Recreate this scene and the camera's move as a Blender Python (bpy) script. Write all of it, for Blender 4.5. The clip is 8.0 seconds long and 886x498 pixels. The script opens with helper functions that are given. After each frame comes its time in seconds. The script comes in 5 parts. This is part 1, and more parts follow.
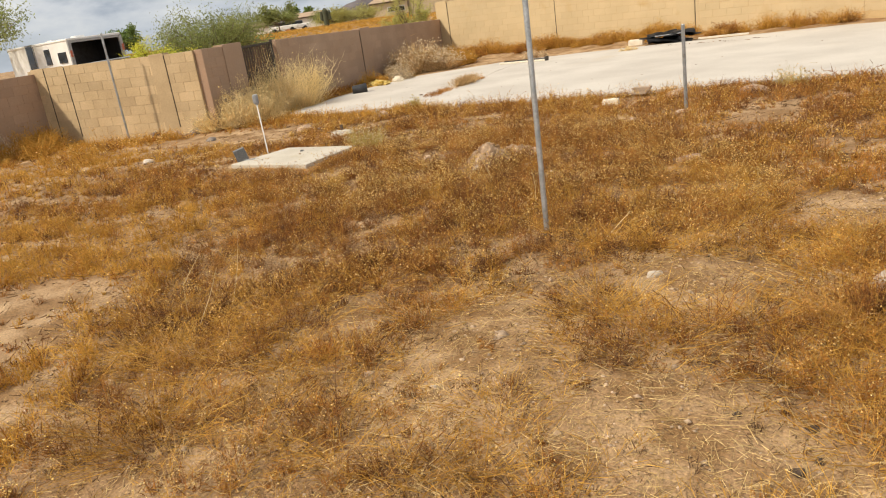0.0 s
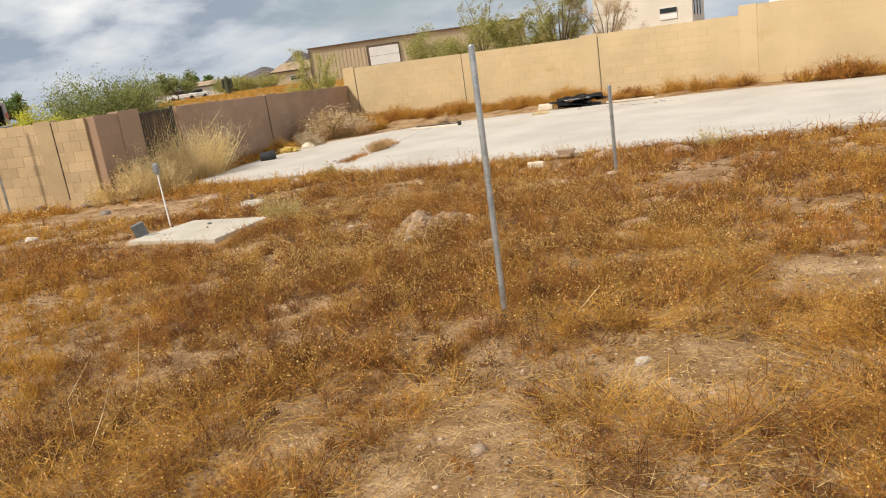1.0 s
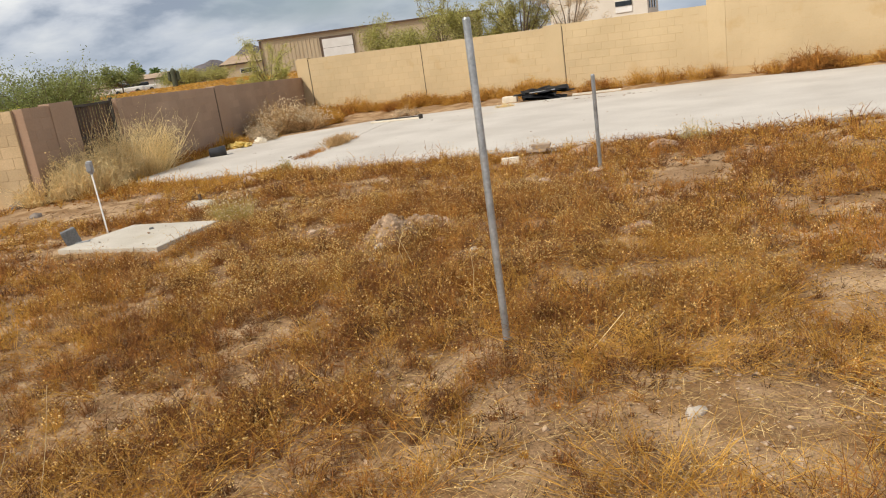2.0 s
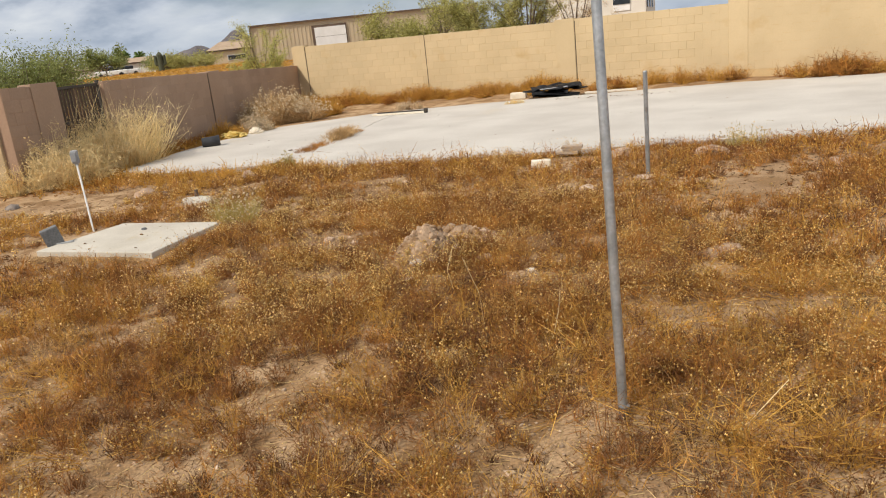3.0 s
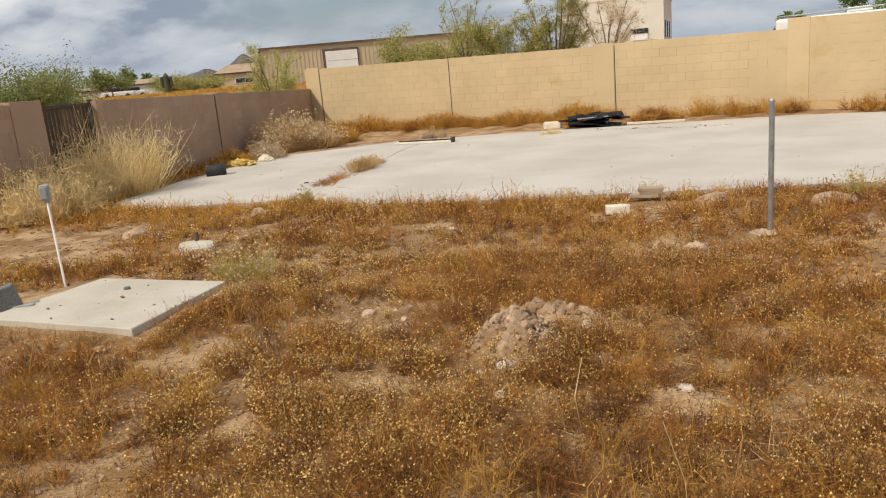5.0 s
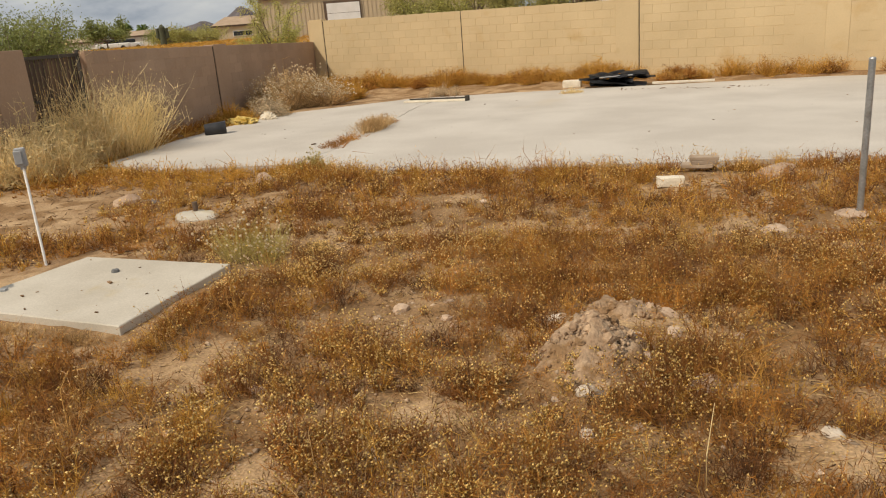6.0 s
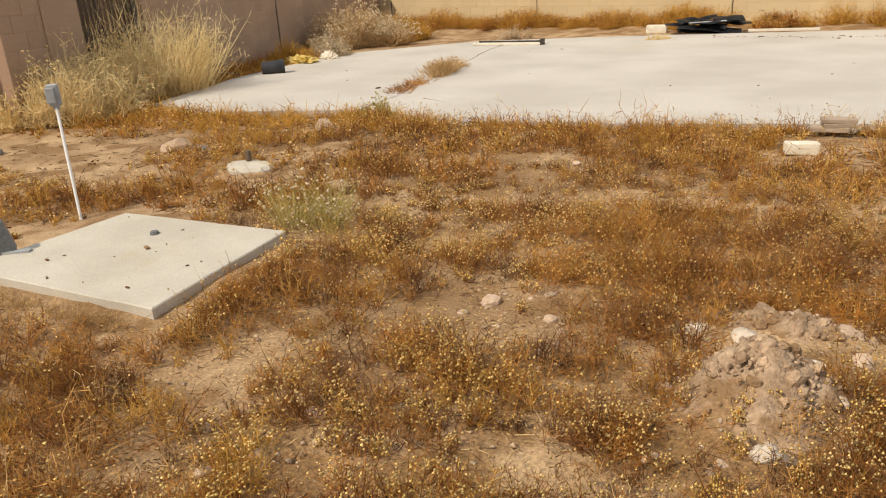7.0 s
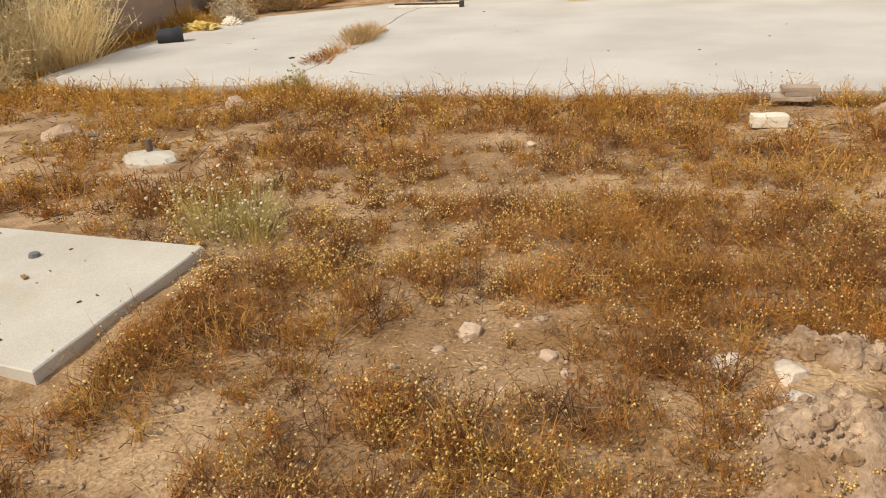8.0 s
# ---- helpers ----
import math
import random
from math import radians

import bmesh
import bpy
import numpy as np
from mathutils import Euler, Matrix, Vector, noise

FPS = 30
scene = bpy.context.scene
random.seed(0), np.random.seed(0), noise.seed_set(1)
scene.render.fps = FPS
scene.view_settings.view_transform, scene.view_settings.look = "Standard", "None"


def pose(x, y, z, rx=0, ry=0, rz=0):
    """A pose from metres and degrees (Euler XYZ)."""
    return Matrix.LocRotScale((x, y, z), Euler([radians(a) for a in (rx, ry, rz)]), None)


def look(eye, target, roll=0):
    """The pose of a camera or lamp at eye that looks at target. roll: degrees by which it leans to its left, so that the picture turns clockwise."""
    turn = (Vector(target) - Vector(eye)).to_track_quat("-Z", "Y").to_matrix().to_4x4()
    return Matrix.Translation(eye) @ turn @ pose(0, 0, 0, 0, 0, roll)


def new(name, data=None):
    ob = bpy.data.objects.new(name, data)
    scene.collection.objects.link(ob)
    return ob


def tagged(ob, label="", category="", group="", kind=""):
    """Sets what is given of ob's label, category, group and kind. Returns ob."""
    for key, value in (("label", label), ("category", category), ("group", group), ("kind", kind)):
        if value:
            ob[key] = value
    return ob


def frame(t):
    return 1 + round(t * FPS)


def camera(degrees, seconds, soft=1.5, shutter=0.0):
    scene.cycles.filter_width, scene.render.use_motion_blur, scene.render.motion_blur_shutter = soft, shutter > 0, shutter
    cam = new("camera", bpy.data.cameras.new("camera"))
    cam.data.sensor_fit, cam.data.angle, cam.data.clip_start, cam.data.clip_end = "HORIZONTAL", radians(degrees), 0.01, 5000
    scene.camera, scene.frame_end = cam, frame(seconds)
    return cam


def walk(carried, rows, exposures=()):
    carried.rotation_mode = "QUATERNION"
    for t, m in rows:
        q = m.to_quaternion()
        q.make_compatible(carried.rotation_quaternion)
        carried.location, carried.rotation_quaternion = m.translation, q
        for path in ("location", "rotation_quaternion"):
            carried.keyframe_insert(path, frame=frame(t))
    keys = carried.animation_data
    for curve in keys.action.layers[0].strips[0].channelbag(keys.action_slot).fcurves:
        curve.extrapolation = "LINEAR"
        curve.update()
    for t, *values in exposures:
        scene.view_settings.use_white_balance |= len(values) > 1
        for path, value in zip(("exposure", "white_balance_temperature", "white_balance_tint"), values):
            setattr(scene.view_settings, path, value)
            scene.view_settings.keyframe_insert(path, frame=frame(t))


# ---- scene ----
cam = camera(61.0, 8.0, 1.1)
EXPOSURES = [(0.0, 0.14, 7300, 10), (0.5, 0.11, 7250, 10), (1.0, 0.08, 7000, 10), (2.5, -0.07, 6750, 10), (3.0, 0.00, 6700, 10), (3.5, 0.04, 6700, 10), (4.0, -0.10, 6700, 10),
             (4.5, -0.10, 6700, 10), (6.0, -0.27, 7350, 10), (6.5, -0.05, 7250, 10), (7.0, -0.03, 7150, 10), (8.0, -0.02, 6900, 10)]
PATH = [
    (0, (1.505, -0.297, 1.796), (0.183, 1.076, 1.191), -8.4),
    (0.5, (1.151, -0.257, 1.809), (-0.067, 1.231, 1.259), -6.6),
    (1, (0.825, 0.122, 1.738), (-0.316, 1.693, 1.261), -8.3),
    (1.2, (0.697, 0.178, 1.746), (-0.385, 1.792, 1.272), -7.8),
    (2.3, (-0.111, 0.97, 1.666), (-1.152, 2.598, 1.148), -8.2),
    (2.5, (-0.328, 1.07, 1.696), (-1.384, 2.688, 1.179), -8.3),
    (3, (-0.773, 1.327, 1.677), (-1.772, 2.976, 1.148), -6.2),
    (3.5, (-1.075, 1.599, 1.663), (-2.066, 3.273, 1.198), -6.6),
    (4, (-1.408, 2.085, 1.614), (-2.456, 3.733, 1.18), -6.7),
    (4.5, (-1.791, 2.247, 1.676), (-2.7, 3.965, 1.205), -3.3),
    (4.7, (-1.92, 2.394, 1.657), (-2.919, 4.062, 1.191), -5.4),
    (5.8, (-2.763, 3.124, 1.599), (-3.762, 4.794, 1.141), -4.2),
    (6, (-2.856, 3.244, 1.598), (-3.852, 4.882, 1.029), -4.5),
    (6.5, (-3.166, 3.653, 1.561), (-4.258, 5.196, 0.908), -9.2),
    (7, (-3.535, 3.884, 1.514), (-4.629, 5.407, 0.818), -3.4),
    (7.5, (-3.865, 4.059, 1.52), (-4.855, 5.631, 0.777), -4.0),
    (8, (-4.136, 4.397, 1.49), (-5.018, 6.006, 0.693), -3.3),
]
walk(cam, [(t, look(eye, target, roll)) for t, eye, target, roll in PATH], EXPOSURES)

# ---- light ----
SUN_DIR = Vector((-0.25, -0.615, 0.748))
sun = new("sun", bpy.data.lights.new("sun", "SUN"))
sun.data.energy, sun.data.angle, sun.data.color = 3.6, radians(3.0), (1.0, 0.93, 0.82)
sun.matrix_world = look(SUN_DIR * 60, (0, 0, 0))

world = bpy.data.worlds.new("sky")
scene.world = world
world.use_nodes = True
wn, wl = world.node_tree.nodes, world.node_tree.links
wn.clear()


def wnode(kind, **values):
    n = wn.new(kind)
    for key, value in values.items():
        n.inputs[key].default_value = value
    return n


def wmath(op, a, b):
    n = wn.new("ShaderNodeMath")
    n.operation = op
    for k, v in enumerate((a, b)):
        if isinstance(v, (int, float)):
            n.inputs[k].default_value = v
        else:
            wl.new(v, n.inputs[k])
    return n.outputs[0]


sky = wn.new("ShaderNodeTexSky")
sky.sky_type, sky.sun_disc = "NISHITA", False
sky.sun_elevation, sky.sun_rotation = radians(48), radians(202)
coord = wn.new("ShaderNodeTexCoord")
sep = wn.new("ShaderNodeSeparateXYZ")
wl.new(coord.outputs["Generated"], sep.inputs[0])
lift = wmath("ADD", wmath("MAXIMUM", sep.outputs[2], 0.0), 0.3)
flat = wn.new("ShaderNodeCombineXYZ")
wl.new(wmath("ADD", wmath("DIVIDE", sep.outputs[0], lift), 3.7), flat.inputs[0])
wl.new(wmath("ADD", wmath("DIVIDE", sep.outputs[1], lift), 1.2), flat.inputs[1])
cover = wnode("ShaderNodeTexNoise", Scale=1.1, Detail=5.0, Roughness=0.5, Distortion=0.12)
shade = wnode("ShaderNodeTexNoise", Scale=2.3, Detail=6.0, Roughness=0.55, Distortion=0.12)
for n in (cover, shade):
    wl.new(flat.outputs[0], n.inputs["Vector"])
cover_ramp = wn.new("ShaderNodeValToRGB")
cover_ramp.color_ramp.elements[0].position, cover_ramp.color_ramp.elements[1].position = 0.28, 0.5
wl.new(cover.outputs[0], cover_ramp.inputs[0])
cloud = wn.new("ShaderNodeValToRGB")
cloud.color_ramp.elements[0].position, cloud.color_ramp.elements[0].color = 0.39, (0.23, 0.28, 0.37, 1)
cloud.color_ramp.elements[1].position, cloud.color_ramp.elements[1].color = 0.66, (0.95, 0.96, 0.95, 1)
middle = cloud.color_ramp.elements.new(0.5)
middle.color = (0.60, 0.64, 0.71, 1)
wl.new(shade.outputs[0], cloud.inputs[0])
bright = wn.new("ShaderNodeVectorMath")
bright.operation = "SCALE"
bright.inputs["Scale"].default_value = 13.2
wl.new(cloud.outputs[0], bright.inputs[0])
mixer = wn.new("ShaderNodeMix")
mixer.data_type = "RGBA"
wl.new(cover_ramp.outputs[0], mixer.inputs[0])
wl.new(sky.outputs[0], mixer.inputs[6])
wl.new(bright.outputs[0], mixer.inputs[7])
backg = wnode("ShaderNodeBackground", Strength=0.09)
low = wn.new("ShaderNodeMapRange")
low.inputs["From Min"].default_value, low.inputs["From Max"].default_value = 0.02, 0.18
low.inputs["To Min"].default_value, low.inputs["To Max"].default_value = 0.75, 0.0
wl.new(sep.outputs[2], low.inputs["Value"])
haze = wn.new("ShaderNodeMix")
haze.data_type = "RGBA"
haze.inputs[7].default_value = (4.0, 4.9, 6.2, 1)
wl.new(low.outputs[0], haze.inputs[0])
wl.new(mixer.outputs[2], haze.inputs[6])
wl.new(haze.outputs[2], backg.inputs[0])
world_out = wn.new("ShaderNodeOutputWorld")
wl.new(backg.outputs[0], world_out.inputs[0])


# ---- materials ----
def material(name, low, high, coarse=1.0, fine=40.0, rough=0.9, bump=0.3, bump_scale=60.0, metal=0.0, third=None,
             third_scale=0.4, third_at=0.55, vary="", spread=0.25, stretch=(1, 1, 1), leaf=0.0):
    """A procedural surface: a coarse blend of two colours, a fine grain over it, stains of a third, and relief."""
    m = bpy.data.materials.new(name)
    m.use_nodes = True
    nt = m.node_tree
    nodes, links = nt.nodes, nt.links
    bsdf = nodes["Principled BSDF"]
    bsdf.inputs["Roughness"].default_value, bsdf.inputs["Metallic"].default_value = rough, metal
    geo = nodes.new("ShaderNodeNewGeometry")
    scaled = nodes.new("ShaderNodeVectorMath")
    scaled.operation = "MULTIPLY"
    scaled.inputs[1].default_value = stretch
    links.new(geo.outputs["Position"], scaled.inputs[0])

    def noise_at(scale, detail=4.0):
        n = nodes.new("ShaderNodeTexNoise")
        n.inputs["Scale"].default_value, n.inputs["Detail"].default_value = scale, detail
        links.new(scaled.outputs[0], n.inputs["Vector"])
        return n.outputs[0]

    def ramp(source, a, b, ca, cb):
        r = nodes.new("ShaderNodeValToRGB")
        r.color_ramp.elements[0].position, r.color_ramp.elements[1].position = a, b
        r.color_ramp.elements[0].color, r.color_ramp.elements[1].color = (*ca, 1), (*cb, 1)
        links.new(source, r.inputs[0])
        return r.outputs[0]

    def mix(kind, factor, a, b):
        n = nodes.new("ShaderNodeMix")
        n.data_type, n.blend_type = "RGBA", kind
        if isinstance(factor, float):
            n.inputs[0].default_value = factor
        else:
            links.new(factor, n.inputs[0])
        links.new(a, n.inputs[6])
        links.new(b, n.inputs[7])
        return n.outputs[2]

    colour = ramp(noise_at(coarse), 0.36, 0.64, low, high)
    if third:
        flat_third = nodes.new("ShaderNodeRGB")
        flat_third.outputs[0].default_value = (*third, 1)
        colour = mix("MIX", ramp(noise_at(third_scale, 5.0), third_at, third_at + 0.12, (0, 0, 0), (1, 1, 1)), colour, flat_third.outputs[0])
    d = spread
    colour = mix("MULTIPLY", 1.0, colour, ramp(noise_at(fine, 3.0), 0.3, 0.7, (1 - d,) * 3, (1 + d,) * 3))
    if vary:
        source = geo.outputs["Random Per Island"]
        if vary == "object":
            source = nodes.new("ShaderNodeObjectInfo").outputs["Random"]
        colour = mix("MULTIPLY", 1.0, colour, ramp(source, 0.0, 1.0, (1 - d * 1.3,) * 3, (1 + d * 1.2,) * 3))
    links.new(colour, bsdf.inputs["Base Color"])
    if bump:
        b = nodes.new("ShaderNodeBump")
        b.inputs["Strength"].default_value, b.inputs["Distance"].default_value = bump, 0.01
        links.new(noise_at(bump_scale, 5.0), b.inputs["Height"])
        links.new(b.outputs[0], bsdf.inputs["Normal"])
    if leaf:
        thin = nodes.new("ShaderNodeBsdfTranslucent")
        links.new(colour, thin.inputs[0])
        both = nodes.new("ShaderNodeMixShader")
        both.inputs[0].default_value = leaf
        links.new(bsdf.outputs[0], both.inputs[1])
        links.new(thin.outputs[0], both.inputs[2])
        links.new(both.outputs[0], nodes["Material Output"].inputs[0])
    return m


SOIL = material("dry soil", (0.27, 0.158, 0.074), (0.46, 0.308, 0.17), 1.4, 70, 0.95, 1.0, 55, third=(0.235, 0.13, 0.052), third_scale=2.6, third_at=0.47, spread=0.32)
CONCRETE = material("weathered concrete", (0.46, 0.42, 0.372), (0.545, 0.505, 0.452), 0.7, 90, 0.9, 0.15, 120, third=(0.50, 0.44, 0.36), third_scale=0.5, third_at=0.64, spread=0.07)
SLAB = material("pale concrete", (0.455, 0.41, 0.34), (0.54, 0.495, 0.42), 2.0, 90, 0.9, 0.25, 110, third=(0.45, 0.36, 0.2), third_scale=1.6, third_at=0.57, spread=0.08)
TAN = material("tan painted block", (0.54, 0.41, 0.238), (0.60, 0.46, 0.272), 0.8, 30, 0.85, 0.25, 70, third=(0.52, 0.36, 0.18), third_scale=1.3, third_at=0.6, vary="object", spread=0.025)
TAN_JOIN = material("tan painted mortar", (0.55, 0.39, 0.20), (0.61, 0.44, 0.23), 0.8, 30, 0.85, 0.25, 70, spread=0.05)
# one even brown for the three walls that face the same way
BROWN = material("even brown block", (0.345, 0.232, 0.158), (0.39, 0.27, 0.188), 0.9, 30, 0.9, 0.3, 70, vary="object", spread=0.06)
BROWN_JOIN = material("brown mortar", (0.33, 0.21, 0.14), (0.38, 0.25, 0.17), 0.9, 30, 0.9, 0.3, 70, spread=0.06)
BLOCK = material("bare block", (0.47, 0.345, 0.20), (0.55, 0.41, 0.245), 1.6, 40, 0.92, 0.4, 70, vary="object", spread=0.09)
BLOCK_JOIN = material("grey mortar", (0.42, 0.31, 0.19), (0.49, 0.37, 0.23), 1.6, 40, 0.92, 0.4, 70, spread=0.08)
JOINT = material("dark joint filler", (0.025, 0.018, 0.012), (0.04, 0.03, 0.02), 3, 60, 0.9, 0.2)
STEEL = material("galvanised steel", (0.36, 0.38, 0.39), (0.50, 0.52, 0.53), 9, 60, 0.42, 0.08, 90, metal=0.75, third=(0.30, 0.29, 0.27), third_scale=6, third_at=0.6, spread=0.14)
DARK_STEEL = material("dark painted steel", (0.03, 0.024, 0.02), (0.05, 0.04, 0.03), 4, 60, 0.6, 0.1)
OLD_WOOD = material("dark weathered wood", (0.045, 0.027, 0.018), (0.115, 0.07, 0.042), 6, 60, 0.85, 0.4, 50, stretch=(1, 1, 0.12))
WHITE_PAINT = material("white paint", (0.74, 0.73, 0.70), (0.82, 0.81, 0.79), 2, 60, 0.6, 0.1, spread=0.05)
GREY_PLASTIC = material("grey plastic", (0.30, 0.31, 0.32), (0.38, 0.39, 0.40), 5, 60, 0.55, 0.08, spread=0.06)
DARK_GREY = material("dark grey plastic", (0.11, 0.11, 0.11), (0.16, 0.16, 0.16), 6, 60, 0.6, 0.15)
BLACK = material("black plastic", (0.012, 0.012, 0.014), (0.03, 0.03, 0.034), 6, 80, 0.35, 0.3, 40)
YELLOW = material("yellow plastic", (0.52, 0.36, 0.08), (0.64, 0.49, 0.18), 5, 60, 0.6, 0.2)
CREAM = material("cream concrete", (0.66, 0.58, 0.46), (0.76, 0.69, 0.57), 7, 70, 0.9, 0.4, 60, spread=0.1)
STONE = material("pale pinkish stone", (0.44, 0.31, 0.215), (0.58, 0.44, 0.33), 7, 50, 0.9, 0.6, 40, third=(0.40, 0.28, 0.19), third_scale=4, vary="object", spread=0.16)
WHITE_STONE = material("white quartz stone", (0.48, 0.40, 0.315), (0.63, 0.55, 0.46), 10, 60, 0.8, 0.5, 40, third=(0.44, 0.34, 0.25), third_scale=5, vary="object", spread=0.12)
PINK_STONE = material("pink concrete rubble", (0.33, 0.22, 0.145), (0.42, 0.30, 0.21), 5, 50, 0.92, 0.5, 40, vary="object", spread=0.12)
CLOD = material("pale caliche clod", (0.33, 0.215, 0.132), (0.52, 0.375, 0.25), 14, 60, 0.95, 1.0, 90, third=(0.28, 0.165, 0.08), third_scale=7, third_at=0.5, vary="island", spread=0.2)
PAVER = material("brown grey paver", (0.30, 0.22, 0.155), (0.40, 0.31, 0.23), 6, 60, 0.92, 0.4, 50, vary="object", spread=0.1)
DARK_STONE = material("dark grey stone", (0.16, 0.13, 0.11), (0.25, 0.21, 0.18), 6, 60, 0.9, 0.5, 40, vary="object", spread=0.15)
DUNG = material("dark dry lump", (0.05, 0.035, 0.025), (0.09, 0.06, 0.04), 20, 80, 0.95, 0.6, 60)
PEBBLE = material("pebble", (0.36, 0.25, 0.16), (0.52, 0.39, 0.28), 3, 60, 0.9, 0.3, 60, vary="island", spread=0.25)
RUST_WEED = material("rust coloured dry weed", (0.215, 0.083, 0.014), (0.50, 0.22, 0.04), 3.2, 30, 0.9, 0.0, vary="island", spread=0.3, third=(0.55, 0.31, 0.095), third_scale=1.6, third_at=0.56, leaf=0.15)
DARK_WEED = material("dark red brown dry weed", (0.10, 0.038, 0.010), (0.29, 0.115, 0.026), 3.6, 30, 0.9, 0.0, vary="island", spread=0.3, leaf=0.1)
TAN_WEED = material("faded tan dry weed", (0.42, 0.26, 0.11), (0.64, 0.44, 0.22), 3.0, 30, 0.9, 0.0, vary="island", spread=0.3, leaf=0.2)
GOLD_WEED = material("golden dry weed", (0.44, 0.225, 0.035), (0.68, 0.40, 0.09), 3.0, 30, 0.9, 0.0, vary="island", spread=0.22, leaf=0.35)
PALE_WEED = material("blond dry grass", (0.78, 0.60, 0.29), (0.86, 0.71, 0.42), 1.5, 30, 0.9, 0.0, vary="island", spread=0.15, leaf=0.35)
GREY_WEED = material("grey dry brush", (0.60, 0.46, 0.29), (0.74, 0.61, 0.43), 1.5, 30, 0.9, 0.0, vary="island", spread=0.22, leaf=0.3)
GREEN_WEED = material("dull green stems", (0.42, 0.34, 0.10), (0.56, 0.45, 0.17), 3, 30, 0.9, 0.0, vary="island", spread=0.2, leaf=0.3)
FLOWER = material("yellow flower head", (0.62, 0.40, 0.11), (0.80, 0.58, 0.25), 3, 30, 0.85, 0.0, vary="island", spread=0.36)
CREAM_FLOWER = material("cream seed head", (0.66, 0.52, 0.33), (0.78, 0.66, 0.47), 2, 30, 0.85, 0.0, vary="island", spread=0.15)
STRAW = material("bleached straw", (0.42, 0.275, 0.105), (0.62, 0.45, 0.21), 2, 30, 0.9, 0.0, vary="island", spread=0.25)
# twig brown, darkened to carry the shaded pockets among weeds
SHADED_TWIG = material("brown twig litter darkened for shade", (0.09, 0.046, 0.02), (0.29, 0.168, 0.08), 3.2, 30, 0.95, 0.0, vary="island", spread=0.35)
BARK = material("grey brown bark", (0.14, 0.10, 0.07), (0.22, 0.17, 0.12), 6, 40, 0.95, 0.7, 30)
OLIVE_LEAF = material("olive green leaf", (0.36, 0.34, 0.09), (0.48, 0.44, 0.16), 0.8, 20, 0.7, 0.0, vary="island", spread=0.3, leaf=0.35)
GREEN_LEAF = material("green leaf", (0.20, 0.235, 0.07), (0.31, 0.335, 0.115), 0.8, 20, 0.7, 0.0, vary="island", spread=0.3, leaf=0.35)
DEEP_LEAF = material("deep green leaf", (0.12, 0.19, 0.04), (0.20, 0.27, 0.07), 0.8, 20, 0.7, 0.0, vary="island", spread=0.3, leaf=0.3)
PALO_LEAF = material("pale yellow green leaf", (0.44, 0.43, 0.11), (0.58, 0.54, 0.20), 0.8, 20, 0.7, 0.0, vary="island", spread=0.25, leaf=0.4)
LIME_LEAF = material("yellow green leaf", (0.50, 0.52, 0.05), (0.62, 0.60, 0.12), 0.8, 20, 0.7, 0.0, vary="island", spread=0.25, leaf=0.35)
CACTUS = material("dark cactus skin", (0.05, 0.055, 0.03), (0.08, 0.085, 0.045), 3, 40, 0.8, 0.4)
STUCCO = material("beige stucco", (0.56, 0.45, 0.29), (0.62, 0.50, 0.34), 0.5, 40, 0.9, 0.2, spread=0.05)
PALE_STUCCO = material("pale stucco", (0.66, 0.61, 0.53), (0.72, 0.67, 0.59), 0.5, 40, 0.9, 0.2, spread=0.05)
ROOF = material("brown tile roof", (0.34, 0.24, 0.16), (0.44, 0.32, 0.22), 1, 30, 0.9, 0.4, 20, spread=0.12)
DARK_TRIM = material("dark brown trim", (0.10, 0.065, 0.045), (0.14, 0.095, 0.065), 2, 40, 0.8, 0.1)
METAL_SIDING = material("tan ribbed metal", (0.52, 0.42, 0.28), (0.58, 0.47, 0.32), 0.5, 40, 0.6, 0.05, spread=0.04)
DARK_GLASS = material("dark glass", (0.02, 0.025, 0.03), (0.03, 0.035, 0.04), 2, 40, 0.1, 0.0)
RED = material("red brick paint", (0.45, 0.12, 0.07), (0.52, 0.16, 0.1), 2, 40, 0.8, 0.1)
FAR_HILL = material("far desert hill", (0.085, 0.075, 0.085), (0.13, 0.115, 0.12), 0.02, 0.2, 1.0, 0.0, spread=0.2)


# ---- building helpers ----
def part(name, bm, mat, parent=None, label=""):
    """Links a bmesh as one mesh object, under a thing or a part where one is given."""
    me = bpy.data.meshes.new(name)
    bm.to_mesh(me)
    bm.free()
    me.materials.append(mat)
    ob = new(name, me)
    if parent is not None:
        ob.parent = parent
        ob.matrix_parent_inverse = parent.matrix_world.inverted()
    return tagged(ob, label)


def thing(name, place, label, category, group="", kind=""):
    ob = new(name)
    ob.empty_display_size = 0.1
    ob.location = place
    bpy.context.view_layer.update()
    return tagged(ob, label, category, group, kind)


def sheet(name, verts, faces, mat, parent=None, smooth=False):
    """One mesh from arrays of corners and of triangles or quads."""
    me = bpy.data.meshes.new(name)
    verts, faces = np.asarray(verts, np.float32), np.asarray(faces, np.int32)
    n, k = faces.shape
    me.vertices.add(len(verts))
    me.vertices.foreach_set("co", verts.ravel())
    me.loops.add(n * k)
    me.loops.foreach_set("vertex_index", faces.ravel())
    me.polygons.add(n)
    me.polygons.foreach_set("loop_start", np.arange(0, n * k, k, dtype=np.int32))
    if smooth:
        me.polygons.foreach_set("use_smooth", np.ones(n, bool))
    me.update(calc_edges=True)
    me.materials.append(mat)
    ob = new(name, me)
    if parent is not None:
        ob.parent = parent
        ob.matrix_parent_inverse = parent.matrix_world.inverted()
    return ob


